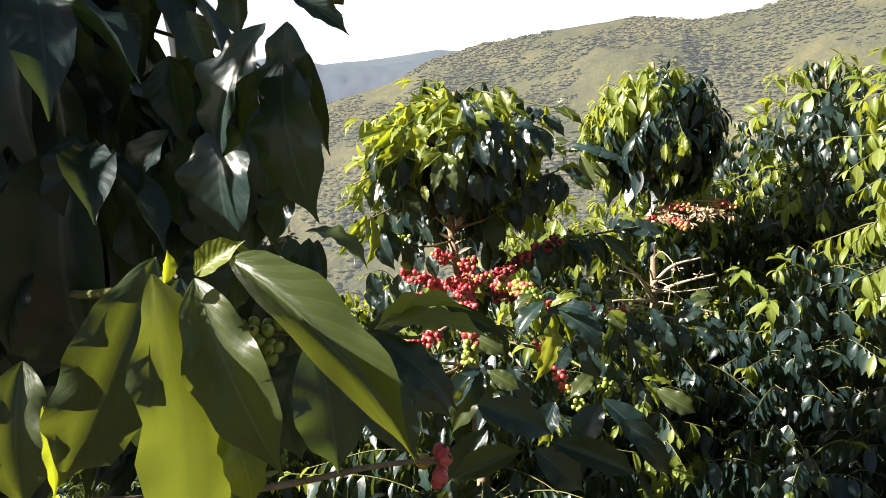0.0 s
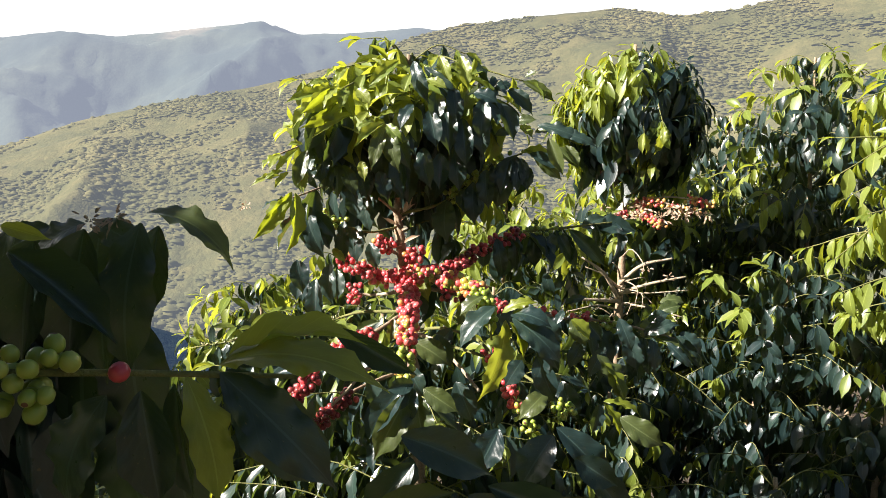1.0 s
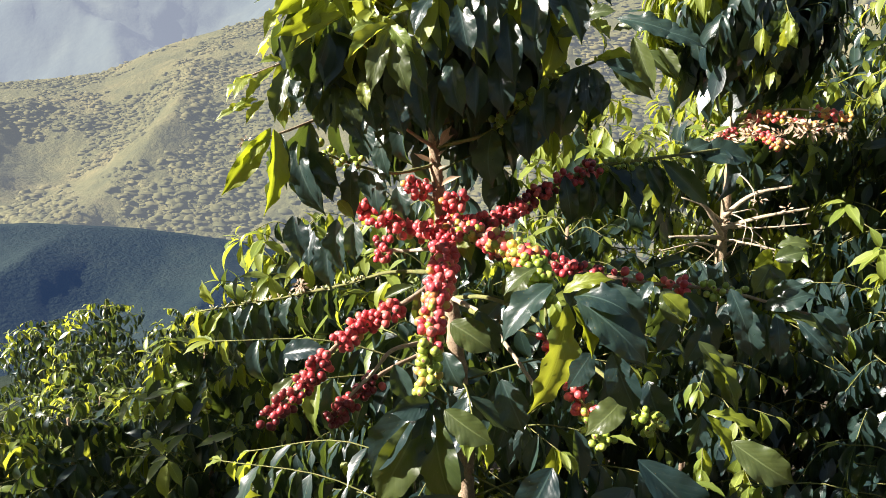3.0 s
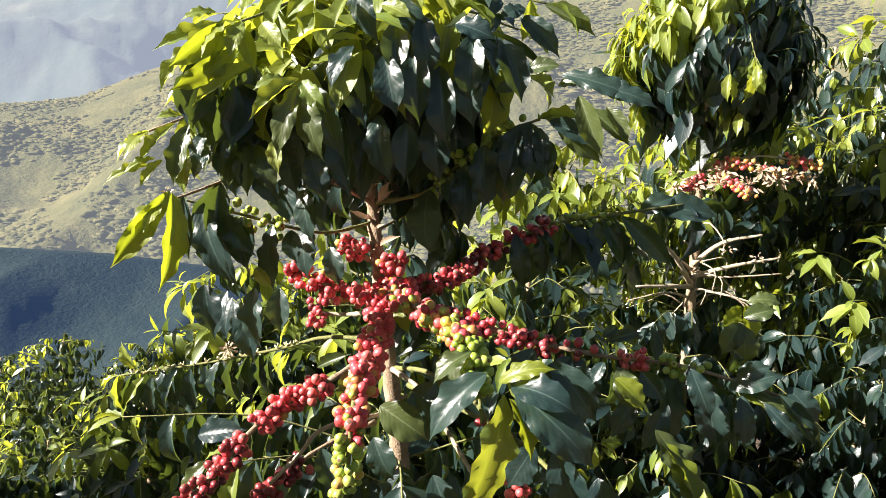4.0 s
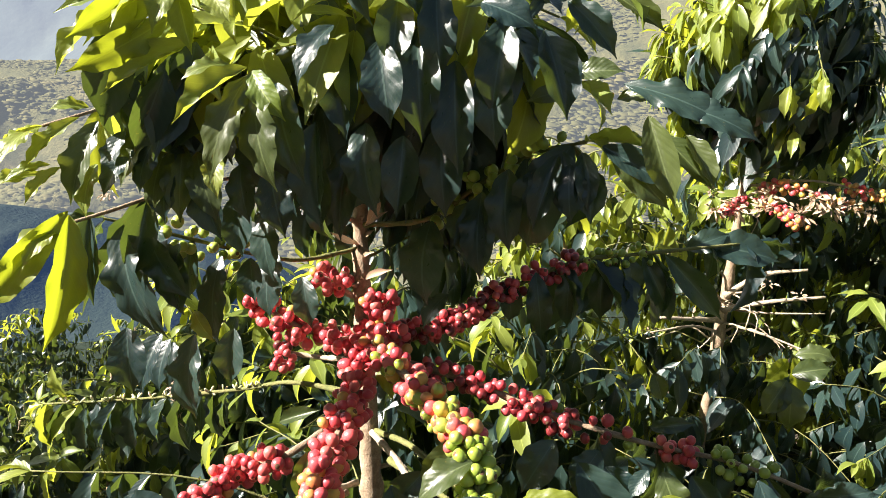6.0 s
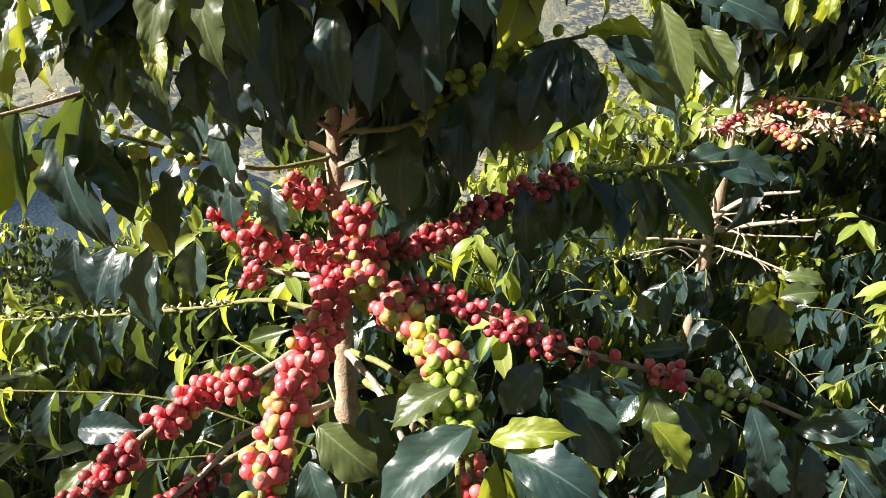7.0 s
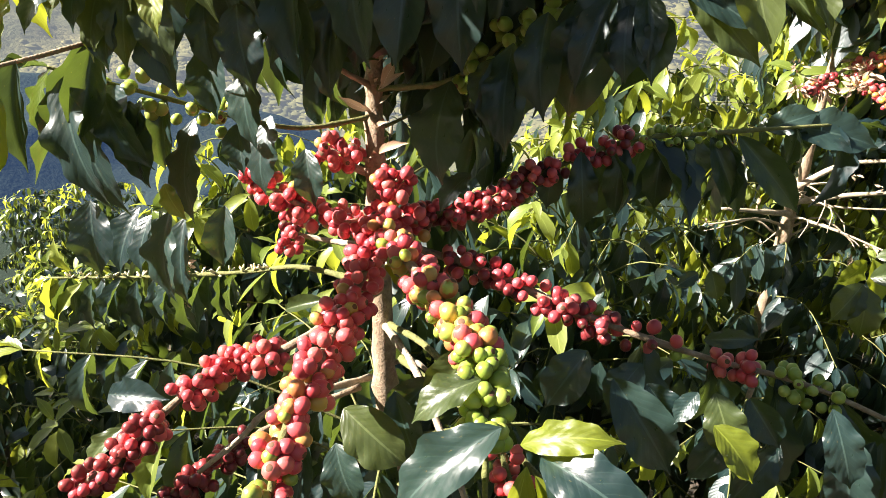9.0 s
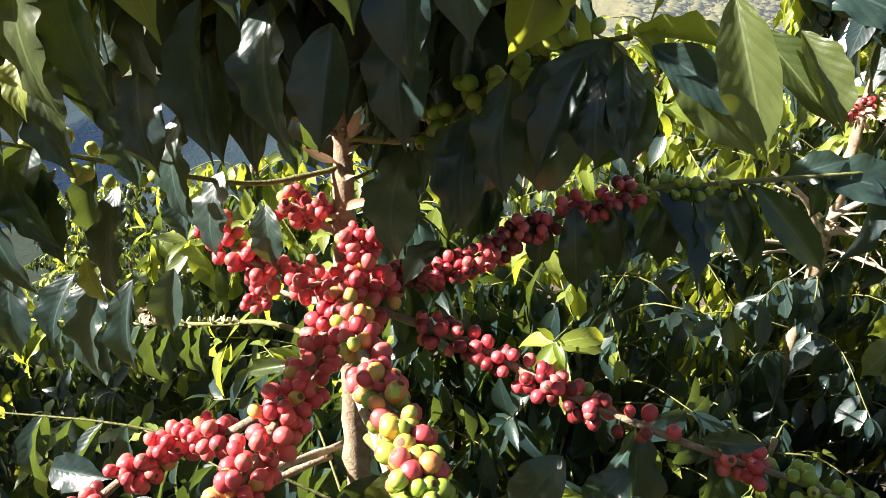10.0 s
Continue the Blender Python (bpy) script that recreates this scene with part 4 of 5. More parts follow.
for base, tip, wide, age in (
    ((-0.157, 1.660, 1.310), (-0.172, 1.645, 1.242), 0.032, "old"),
    ((-0.163, 1.700, 1.284), (-0.160, 1.685, 1.233), 0.028, "old"),
    ((-0.143, 1.720, 1.281), (-0.134, 1.705, 1.188), 0.037, "old"),
    ((-0.099, 1.720, 1.302), (-0.094, 1.705, 1.237), 0.032, "old"),
    ((-0.080, 1.620, 1.414), (-0.074, 1.605, 1.325), 0.027, "old"),
    ((-0.060, 1.740, 1.398), (-0.057, 1.725, 1.318), 0.039, "old"),
    ((-0.036, 1.780, 1.358), (-0.017, 1.765, 1.299), 0.029, "old"),
    ((-0.077, 1.700, 1.395), (-0.064, 1.685, 1.349), 0.030, "old"),
    ((-0.147, 1.600, 1.422), (-0.145, 1.585, 1.376), 0.025, "old"),
):
    main.blade(base, tip, wide, age)
for base, tip, wide, age in (
    ((-0.081, 1.550, 1.505), (-0.048, 1.535, 1.449), 0.027, "old"),
    ((-0.013, 1.550, 1.515), (0.008, 1.535, 1.458), 0.028, "old"),
    ((0.014, 1.580, 1.527), (0.033, 1.565, 1.462), 0.028, "old"),
    ((-0.051, 1.580, 1.513), (-0.034, 1.565, 1.461), 0.023, "old"),
    ((-0.043, 1.500, 1.531), (-0.034, 1.485, 1.494), 0.016, "new"),
    ((-0.103, 1.550, 1.510), (-0.100, 1.535, 1.459), 0.025, "old"),
    ((-0.127, 1.520, 1.515), (-0.139, 1.505, 1.481), 0.017, "old"),
    ((-0.142, 1.500, 1.509), (-0.142, 1.485, 1.466), 0.018, "new"),
):
    main.blade(base, tip, wide, age)
# broad leaves below the fruit
for base, tip, wide, age in (
    ((0.180, 1.550, 1.284), (0.152, 1.535, 1.230), 0.031, "olive"),
    ((0.147, 1.620, 1.206), (0.108, 1.605, 1.158), 0.041, "old"),
    ((0.075, 1.580, 1.184), (0.141, 1.565, 1.147), 0.043, "olive"),
    ((-0.059, 1.800, 1.150), (-0.001, 1.785, 1.182), 0.018, "olive"),
    ((-0.205, 1.660, 1.087), (-0.126, 1.645, 1.107), 0.032, "old"),
    ((-0.189, 1.660, 1.047), (-0.226, 1.645, 0.991), 0.023, "olive"),
):
    main.blade(base, tip, wide, age)
for base, tip, wide, age in (
    ((0.029, 1.600, 1.225), (0.023, 1.585, 1.176), 0.019, "olive"),
    ((0.116, 1.600, 1.198), (0.149, 1.585, 1.134), 0.034, "old"),
    ((0.278, 1.620, 1.261), (0.250, 1.605, 1.206), 0.040, "old"),
    ((0.301, 1.600, 1.250), (0.363, 1.585, 1.176), 0.042, "old"),
    ((0.334, 1.620, 1.239), (0.371, 1.605, 1.205), 0.040, "old"),
    ((0.392, 1.620, 1.242), (0.421, 1.605, 1.187), 0.033, "olive"),
    ((0.429, 1.640, 1.231), (0.461, 1.625, 1.195), 0.030, "old"),
    ((0.389, 1.680, 1.261), (0.433, 1.665, 1.279), 0.016, "old"),
    ((0.798, 2.250, 1.142), (0.759, 2.235, 1.070), 0.050, "olive"),
):
    main.blade(base, tip, wide, age)
for base, tip, wide, age in (
    ((0.805, 2.250, 1.137), (0.813, 2.235, 1.046), 0.052, "olive"),
    ((0.805, 2.250, 1.155), (0.869, 2.235, 1.180), 0.043, "olive"),
    ((0.515, 2.200, 1.132), (0.480, 2.185, 1.109), 0.022, "old"),
    ((0.534, 2.200, 1.141), (0.553, 2.185, 1.093), 0.031, "olive"),
    ((0.489, 1.620, 1.246), (0.518, 1.605, 1.180), 0.029, "old"),
    ((0.536, 1.600, 1.253), (0.530, 1.585, 1.286), 0.022, "old"),
    ((0.543, 1.600, 1.248), (0.580, 1.585, 1.267), 0.023, "old"),
    ((0.330, 1.640, 1.247), (0.308, 1.625, 1.198), 0.032, "old"),
):
    main.blade(base, tip, wide, age)
for base, tip, wide, age in (
    ((0.065, 1.600, 1.129), (0.096, 1.585, 1.076), 0.035, "old"),
    ((-0.017, 1.640, 1.088), (0.011, 1.625, 1.028), 0.031, "old"),
):
    main.blade(base, tip, wide, age)
# a low tuft in front
for base, tip, wide, age in (
    ((0.060, 1.310, 1.181), (0.005, 1.295, 1.093), 0.039, "old"),
    ((0.065, 1.310, 1.166), (0.014, 1.295, 1.058), 0.043, "olive"),
    ((0.074, 1.310, 1.166), (0.102, 1.295, 1.061), 0.040, "olive"),
    ((0.086, 1.310, 1.173), (0.143, 1.295, 1.142), 0.031, "olive"),
    ((0.069, 1.310, 1.180), (0.027, 1.295, 1.172), 0.029, "old"),
    ((0.069, 1.310, 1.173), (0.062, 1.295, 1.116), 0.035, "old"),
    ((0.310, 1.520, 1.152), (0.337, 1.505, 1.084), 0.034, "old"),
    ((0.274, 1.500, 1.178), (0.243, 1.485, 1.130), 0.041, "old"),
    ((0.209, 1.300, 1.116), (0.176, 1.285, 1.050), 0.043, "old"),
    ((0.286, 1.250, 1.127), (0.237, 1.235, 1.047), 0.050, "old"),
):
    main.blade(base, tip, wide, age)
for base, tip, wide, age in (
    ((0.322, 1.250, 1.093), (0.387, 1.235, 1.057), 0.046, "old"),
    ((0.436, 1.400, 1.110), (0.512, 1.385, 1.067), 0.038, "olive"),
):
    main.blade(base, tip, wide, age)
# leaves hanging from the green fruit and the right branch
for base, tip, wide, age in (
    ((0.297, 1.500, 1.230), (0.342, 1.485, 1.166), 0.034, "old"),
    ((0.353, 1.500, 1.142), (0.385, 1.485, 1.073), 0.043, "old"),
    ((0.518, 1.640, 1.213), (0.539, 1.625, 1.134), 0.040, "old"),
):
    main.blade(base, tip, wide, age)
for base, tip, wide, age in (
    ((0.569, 1.640, 1.205), (0.578, 1.625, 1.129), 0.026, "old"),
    ((0.615, 1.630, 1.212), (0.666, 1.615, 1.147), 0.022, "old"),
    ((0.596, 1.630, 1.199), (0.652, 1.615, 1.147), 0.020, "old"),
    ((0.629, 1.640, 1.219), (0.671, 1.625, 1.176), 0.032, "old"),
    ((0.554, 1.650, 1.211), (0.618, 1.635, 1.240), 0.029, "old"),
    ((0.409, 1.660, 1.208), (0.433, 1.645, 1.180), 0.033, "olive"),
    ((0.477, 1.660, 1.176), (0.441, 1.645, 1.111), 0.028, "old"),
    ((0.435, 1.660, 1.192), (0.398, 1.645, 1.127), 0.028, "old"),
):
    main.blade(base, tip, wide, age)
# leaves along the right and left fruit branches
for base, tip, wide, age in (
    ((0.260, 1.880, 1.377), (0.280, 1.880, 1.282), 0.032, "old"),
    ((0.312, 1.920, 1.384), (0.319, 1.920, 1.292), 0.032, "old"),
    ((0.362, 1.950, 1.390), (0.370, 1.950, 1.300), 0.033, "old"),
    ((0.423, 1.980, 1.398), (0.482, 1.980, 1.300), 0.034, "old"),
    ((0.461, 2.000, 1.401), (0.562, 2.000, 1.310), 0.036, "old"),
    ((0.530, 2.050, 1.414), (0.652, 2.050, 1.402), 0.052, "old"),
    ((0.506, 2.050, 1.406), (0.567, 2.050, 1.437), 0.034, "old"),
    ((0.396, 1.970, 1.399), (0.418, 1.970, 1.340), 0.030, "old"),
    ((0.230, 1.880, 1.357), (0.232, 1.880, 1.302), 0.027, "old"),
    ((-0.453, 1.930, 1.058), (-0.476, 1.930, 0.975), 0.026, "old"),
    ((-0.413, 1.920, 1.067), (-0.456, 1.920, 0.974), 0.025, "new"),
):
    main.blade(base, tip, wide, age)
for base, tip, wide, age in (
    ((-0.396, 1.920, 1.071), (-0.395, 1.920, 0.992), 0.025, "old"),
    ((-0.360, 1.920, 1.082), (-0.351, 1.920, 1.011), 0.025, "old"),
    ((-0.319, 1.910, 1.093), (-0.311, 1.910, 1.011), 0.027, "old"),
    ((-0.291, 1.910, 1.101), (-0.272, 1.910, 1.030), 0.027, "old"),
    ((-0.253, 1.900, 1.117), (-0.247, 1.900, 1.069), 0.023, "old"),
    ((-0.434, 1.930, 1.079), (-0.458, 1.930, 1.130), 0.022, "new"),
    ((-0.192, 1.900, 1.137), (-0.173, 1.900, 1.081), 0.028, "old"),
):
    main.blade(base, tip, wide, age)
# low leaves that mirror the sky
for base, tip, wide, age in (
    ((0.054, 1.150, 1.154), (0.182, 1.150, 1.103), 0.054, "old"),
    ((0.170, 1.100, 1.110), (0.312, 1.100, 1.053), 0.043, "old"),
    ((0.017, 1.150, 1.029), (0.134, 1.150, 1.078), 0.044, "olive"),
    ((0.075, 1.200, 1.096), (0.003, 1.200, 1.002), 0.046, "old"),
    ((0.354, 1.300, 1.058), (0.429, 1.300, 0.974), 0.045, "old"),
    ((0.313, 1.350, 1.105), (0.412, 1.350, 1.007), 0.047, "old"),
    ((0.145, 1.100, 1.097), (0.223, 1.100, 1.027), 0.050, "old"),
):
    main.blade(base, tip, wide, age)
# the spray of leaves at the green fruit's end
SHINY = (-0.47, -0.74, 0.48)
for base, tip, wide, age, face, shape in (
    ((0.230, 1.445, 1.264), (0.186, 1.420, 1.121), 0.044, "new", (0.55, -0.8, 0.2), 5),
    ((0.236, 1.440, 1.262), (0.262, 1.420, 1.200), 0.022, "lime", (0.7, -0.7, 0.1), 1),
    ((0.224, 1.450, 1.276), (0.286, 1.440, 1.298), 0.020, "lime", (-0.2, -0.7, 0.7), 3),
    ((0.238, 1.445, 1.274), (0.306, 1.410, 1.260), 0.034, "old", (-0.35, -0.5, 0.8), 6),
    ((0.242, 1.450, 1.268), (0.332, 1.425, 1.192), 0.050, "old", (0.3, -0.8, 0.5), 5),
    ((0.210, 1.450, 1.286), (0.150, 1.435, 1.208), 0.036, "old", SHINY, 1),
    ((0.292, 1.450, 1.200), (0.328, 1.440, 1.121), 0.038, "old", SHINY, 0),
    ((0.244, 1.455, 1.262), (0.283, 1.450, 1.222), 0.026, "old", (0.2, -0.9, 0.3), 5),
    ((0.192, 1.480, 1.300), (0.150, 1.470, 1.262), 0.024, "olive", (-0.3, -0.6, 0.7), 1),
    ((0.433, 1.560, 1.182), (0.486, 1.530, 1.087), 0.044, "olive", (0.6, -0.75, 0.1), 5),
    ((0.436, 1.550, 1.172), (0.484, 1.520, 1.092), 0.024, "lime", (0.75, -0.6, 0.0), 1),
    ((0.375, 1.555, 1.250), (0.410, 1.540, 1.214), 0.030, "lime", (0.5, -0.8, 0.3), 7),
    ((0.365, 1.580, 1.262), (0.350, 1.570, 1.235), 0.016, "old", SHINY, 0),
    ((0.153, 1.505, 1.130), (0.188, 1.490, 1.058), 0.040, "old", (-0.2, -0.8, 0.5), 7),
    ((0.318, 1.475, 1.127), (0.266, 1.450, 1.080), 0.034, "olive", (0.2, -0.5, 0.8), 3),
    ((0.420, 1.455, 1.120), (0.488, 1.440, 1.098), 0.018, "lime", (0.3, -0.5, 0.8), 3),
    ((0.422, 1.455, 1.116), (0.452, 1.440, 1.062), 0.022, "lime", (0.7, -0.7, 0.1), 1),
    ((0.416, 1.460, 1.114), (0.402, 1.450, 1.060), 0.024, "old", (0.2, -0.9, 0.3), 0),
    ((0.562, 1.660, 1.198), (0.572, 1.640, 1.118), 0.026, "old", (-0.3, -0.85, 0.4), 0),
    ((0.556, 1.660, 1.198), (0.534, 1.640, 1.122), 0.022, "old", SHINY, 4),
    ((0.572, 1.655, 1.200), (0.660, 1.630, 1.130), 0.020, "lime", (0.5, -0.6, 0.5), 3),
    ((0.580, 1.650, 1.204), (0.682, 1.625, 1.134), 0.026, "olive", (0.4, -0.6, 0.7), 3),
    ((0.562, 1.665, 1.202), (0.632, 1.650, 1.232), 0.024, "old", (-0.2, -0.6, 0.8), 1),
    ((0.815, 2.300, 1.168), (0.770, 2.285, 1.120), 0.050, "lime", (0.5, -0.7, 0.4), 5),
    ((0.825, 2.300, 1.172), (0.838, 2.280, 1.085), 0.050, "lime", (0.4, -0.8, 0.4), 0),
    ((0.830, 2.305, 1.176), (0.905, 2.290, 1.178), 0.036, "olive", (-0.2, -0.6, 0.8), 3),
):
    main.blade(base, tip, wide, age, face, shape)
p, b = fruiting(((0.10, 1.72, 1.16), (0.24, 1.60, 1.15), (0.31, 1.51, 1.13), (0.344, 1.47, 1.107), (0.36, 1.45, 1.095)), 0.0035, 0.002, twig)
main.cherries(p, 0.72, 1.0, mixture(green=(1, 1)), b, 4, size=0.0055)
main.blade((0.125, 1.670, 1.466), (0.130, 1.655, 1.379), 0.055, "old", (-0.47, -0.74, 0.48))
main.blade((0.168, 1.645, 1.499), (0.182, 1.630, 1.419), 0.031, "old", (-0.47, -0.74, 0.48))
main.blade((-0.157, 1.680, 1.295), (-0.162, 1.665, 1.237), 0.033, "old", (-0.47, -0.74, 0.48))
main.blade((-0.115, 1.600, 1.427), (-0.104, 1.585, 1.359), 0.030, "old", (-0.47, -0.74, 0.48))
main.finish()


# ---- the other coffee plants ----
def shrub(name, label, x, y, top, spread, seed, tiers=12, low=0.25, leaf_len=0.11, singles=0, young=0.12, gap=0.028, gap_band=None, arms=4, stem=None, droop=1.9):
    z = ground_z(x, y) - 0.02
    pl = Plant(name, label, (x, y, z), seed, singles)
    rng = pl.rng
    line = stem or ((x, y, z), (x + rng.uniform(-.04, .04), y + rng.uniform(-.04, .04), (z + top) / 2), (x + rng.uniform(-.05, .05), y + rng.uniform(-.05, .05), top - 0.03))
    pl.wood("trunk", curve_through(line, 30), 0.018, 0.005, bark, 8, 0.3)
    at = stem_line(line)
    h = top - z
    shape = lambda f: spread * (1.0 - 0.62 * f ** 3.0) * (0.8 + 0.2 * min(1, f * 4))
    skip = (lambda a, f: gap_band[0] < f < gap_band[1]) if gap_band else None
    pl.crown(at, z + low * h, top - 0.06, tiers, shape, 0.22, leaf_len, single=singles > 0, start=rng.uniform(0, 3), young=young, s0=0.12, gap=gap, skip=skip, arms=arms, droop=droop)
    return pl, at


second = Plant("coffee_tree", "tall coffee plant with pale glossy drooping leaves", (0.90, 2.87, ground_z(0.90, 2.87) - 0.02), 21, 300)
STEM2 = ((0.90, 2.87, ground_z(0.90, 2.87) - 0.02), (0.88, 2.86, 1.12), (0.87, 2.86, 1.45), (0.86, 2.86, 2.06))
second.wood("trunk", curve_through(STEM2, 40), 0.018, 0.006, bark, 8, 0.3)
at2 = stem_line(STEM2)
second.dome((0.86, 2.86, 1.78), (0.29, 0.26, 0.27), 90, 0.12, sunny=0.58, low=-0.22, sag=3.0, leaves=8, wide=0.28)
second.thicket((0.88, 2.86, 1.73), (0.23, 0.21, 0.18), 240, 0.13)
second.crown(at2, 1.6, 1.9, 6, lambda f: 0.30 - 0.08 * f, 0.55, 0.135, single=True, start=0.3, young=0.15, gap=0.05, s0=0.4, arms=4, droop=2.6, lift=0.0)
second.crown(at2, 0.35, 1.0, 10, lambda f: 0.45 - 0.1 * f, 0.2, 0.115, start=0.5, young=0.0, gap=0.03, s0=0.2, arms=4, droop=1.6)
for pts, s0, s1, mix in ((((0.87, 2.86, 1.42), (0.90, 2.78, 1.47), (0.96, 2.73, 1.48), (1.09, 2.70, 1.45)), 0.25, 1.0, mixture(red=(0.5, 0.3), yellow=(0.5, 0.7), green=(0.05, 0.2))),
                         (((0.87, 2.86, 1.46), (1.0, 2.76, 1.50), (1.14, 2.70, 1.485)), 0.7, 1.0, mixture(yellow=(0.6, 0.6), red=(0.5, 0.5))),
                         (((0.87, 2.86, 1.40), (0.84, 2.77, 1.43), (0.78, 2.72, 1.40)), 0.3, 1.0, mixture(yellow=(0.15, 0.15), red=(0.7, 0.6), dark=(0.4, 0.3))),
                         (((0.87, 2.86, 1.44), (0.90, 2.72, 1.43), (0.93, 2.62, 1.40)), 0.3, 1.0, mixture(yellow=(0.6, 0.6), red=(0.6, 0.5)))):
    path = curve_through(pts, 12)
    second.cherries(path, s0, s1, mix, second.wood("branch", path, 0.004, 0.002, dry, 6, 0.3), 4)
for pts in (((0.868, 2.84, 1.10), (0.79, 2.79, 1.20), (0.695, 2.76, 1.26)), ((0.87, 2.84, 1.12), (0.96, 2.78, 1.17), (1.086, 2.74, 1.21)), ((0.87, 2.84, 1.16), (0.93, 2.78, 1.24), (1.027, 2.74, 1.275)),
            ((0.87, 2.84, 1.09), (0.78, 2.78, 1.10), (0.68, 2.74, 1.104))):
    second.wood("branch", curve_through(pts, 12), 0.0085, 0.0035, dry, 7, 0.3)
for pts in (((0.885, 2.86, 1.12), (0.98, 2.82, 1.13), (1.124, 2.8, 1.152)), ((0.885, 2.86, 1.13), (0.80, 2.82, 1.19), (0.72, 2.8, 1.22)), ((0.885, 2.86, 1.08), (0.97, 2.78, 1.08), (1.08, 2.72, 1.06)),
            ((0.88, 2.86, 1.16), (0.84, 2.78, 1.22), (0.80, 2.72, 1.25)), ((0.88, 2.86, 1.05), (0.78, 2.78, 1.08), (0.66, 2.74, 1.06))):
    second.wood("branch", curve_through(pts, 10), 0.0045, 0.002, dry, 6, 0.3)
for at, size, count in (((0.90, 2.75, 1.45), 0.03, 46), ((0.99, 2.70, 1.46), 0.026, 40), ((0.82, 2.75, 1.41), 0.028, 44), ((0.94, 2.66, 1.42), 0.026, 40), ((0.76, 2.72, 1.40), 0.024, 30), ((1.07, 2.69, 1.45), 0.02, 24), ((1.03, 2.70, 1.44), 0.03, 40), ((0.87, 2.70, 1.42), 0.03, 40), ((1.12, 2.69, 1.44), 0.024, 26)):
    dry_flowers(second, at, size, count)
for i in range(13):
    z = second.rng.uniform(1.0, 1.42)
    a = second.rng.uniform(0, 6.28)
    out = Vector((math.cos(a), -abs(math.sin(a)) * 0.8, second.rng.uniform(-0.25, 0.25)))
    base = at2(z)
    if i % 3 == 0:
        dry_flowers(second, base + out * 0.2, 0.02, 10)
    long = second.rng.uniform(0.07, 0.22)
    second.wood("branch", curve_through((base, base + out * long * 0.4 + Vector((0, 0, second.rng.uniform(0, 0.05))), base + out * long * 0.75 + Vector((0.02, 0, 0.01)), base + out * long - Vector((0, 0, second.rng.uniform(0, 0.05)))), 8), 0.0032, 0.0012, dry, 5, 0.3)
second.finish()
PLANTS = ((1.62, 2.1, 2.05, 0.40, 16, 0.65), (1.75, 3.1, 2.15, 0.45, 16, 0.35), (1.22, 3.4, 1.72, 0.42, 14, 0.5), (1.85, 4.1, 2.0, 0.5, 14, 0.2), (1.15, 3.9, 1.62, 0.5, 12, 0.5), (0.48, 3.05, 1.52, 0.42, 15, 0.9),
          (1.0, 1.85, 0.84, 0.42, 13, 0.05), (1.36, 2.0, 0.98, 0.40, 12, 0.0), (0.55, 1.3, 0.66, 0.42, 12, 0.05), (-0.15, 1.3, 0.84, 0.40, 12, 0.0), (-0.62, 2.3, 0.62, 0.38, 11, 0.1), (-0.82, 2.8, 0.74, 0.40, 12, 0.2), (-0.46, 2.6, 1.16, 0.34, 13, 0.5),
          (-0.15, 2.8, 1.2, 0.45, 14, 0.4), (-1.3, 2.7, 0.42, 0.45, 11, 0.1), (-1.35, 3.5, 0.16, 0.5, 11, 0.1), (0.1, 4.2, 0.9, 0.5, 10, 0.1), (2.4, 2.7, 2.0, 0.5, 14, 0.2), (-0.75, 1.5, 0.3, 0.42, 10, 0.0))
MORE = ((1.62, 3.35, 1.70, 0.45, 13, 0.3), (1.3, 1.6, 0.78, 0.42, 11, 0.0), (1.62, 1.7, 0.95, 0.42, 11, 0.0), (1.42, 2.75, 1.34, 0.42, 12, 0.08), (2.05, 3.6, 1.78, 0.48, 12, 0.3), (0.35, 2.45, 1.2, 0.42, 13, 0.12), (-0.05, 2.35, 1.12, 0.4, 12, 0.1), (0.72, 2.3, 0.92, 0.36, 11, 0.25), (1.3, 2.6, 0.95, 0.42, 12, 0.0), (1.02, 3.22, 1.62, 0.34, 13, 0.9), (-1.95, 3.1, 0.2, 0.5, 11, 0.1), (2.6, 3.8, 2.1, 0.5, 12, 0.2),
        (-1.0, 4.4, 0.1, 0.55, 10, 0.1), (-2.2, 4.3, -0.28, 0.5, 10, 0.15), (-2.7, 3.6, -0.1, 0.5, 10, 0.1), (-1.15, 2.0, 0.25, 0.45, 11, 0.1), (-2.6, 5.0, -0.35, 0.55, 10, 0.12), (-1.7, 5.2, -0.2, 0.55, 10, 0.12), (-0.5, 5.2, 0.1, 0.6, 10, 0.1), (-3.15, 6.0, -0.3, 0.5, 10, 0.25), (-2.45, 6.2, -0.4, 0.5, 10, 0.2), (-3.9, 6.3, -0.6, 0.5, 10, 0.12), (-3.4, 4.6, -0.55, 0.5, 10, 0.1))
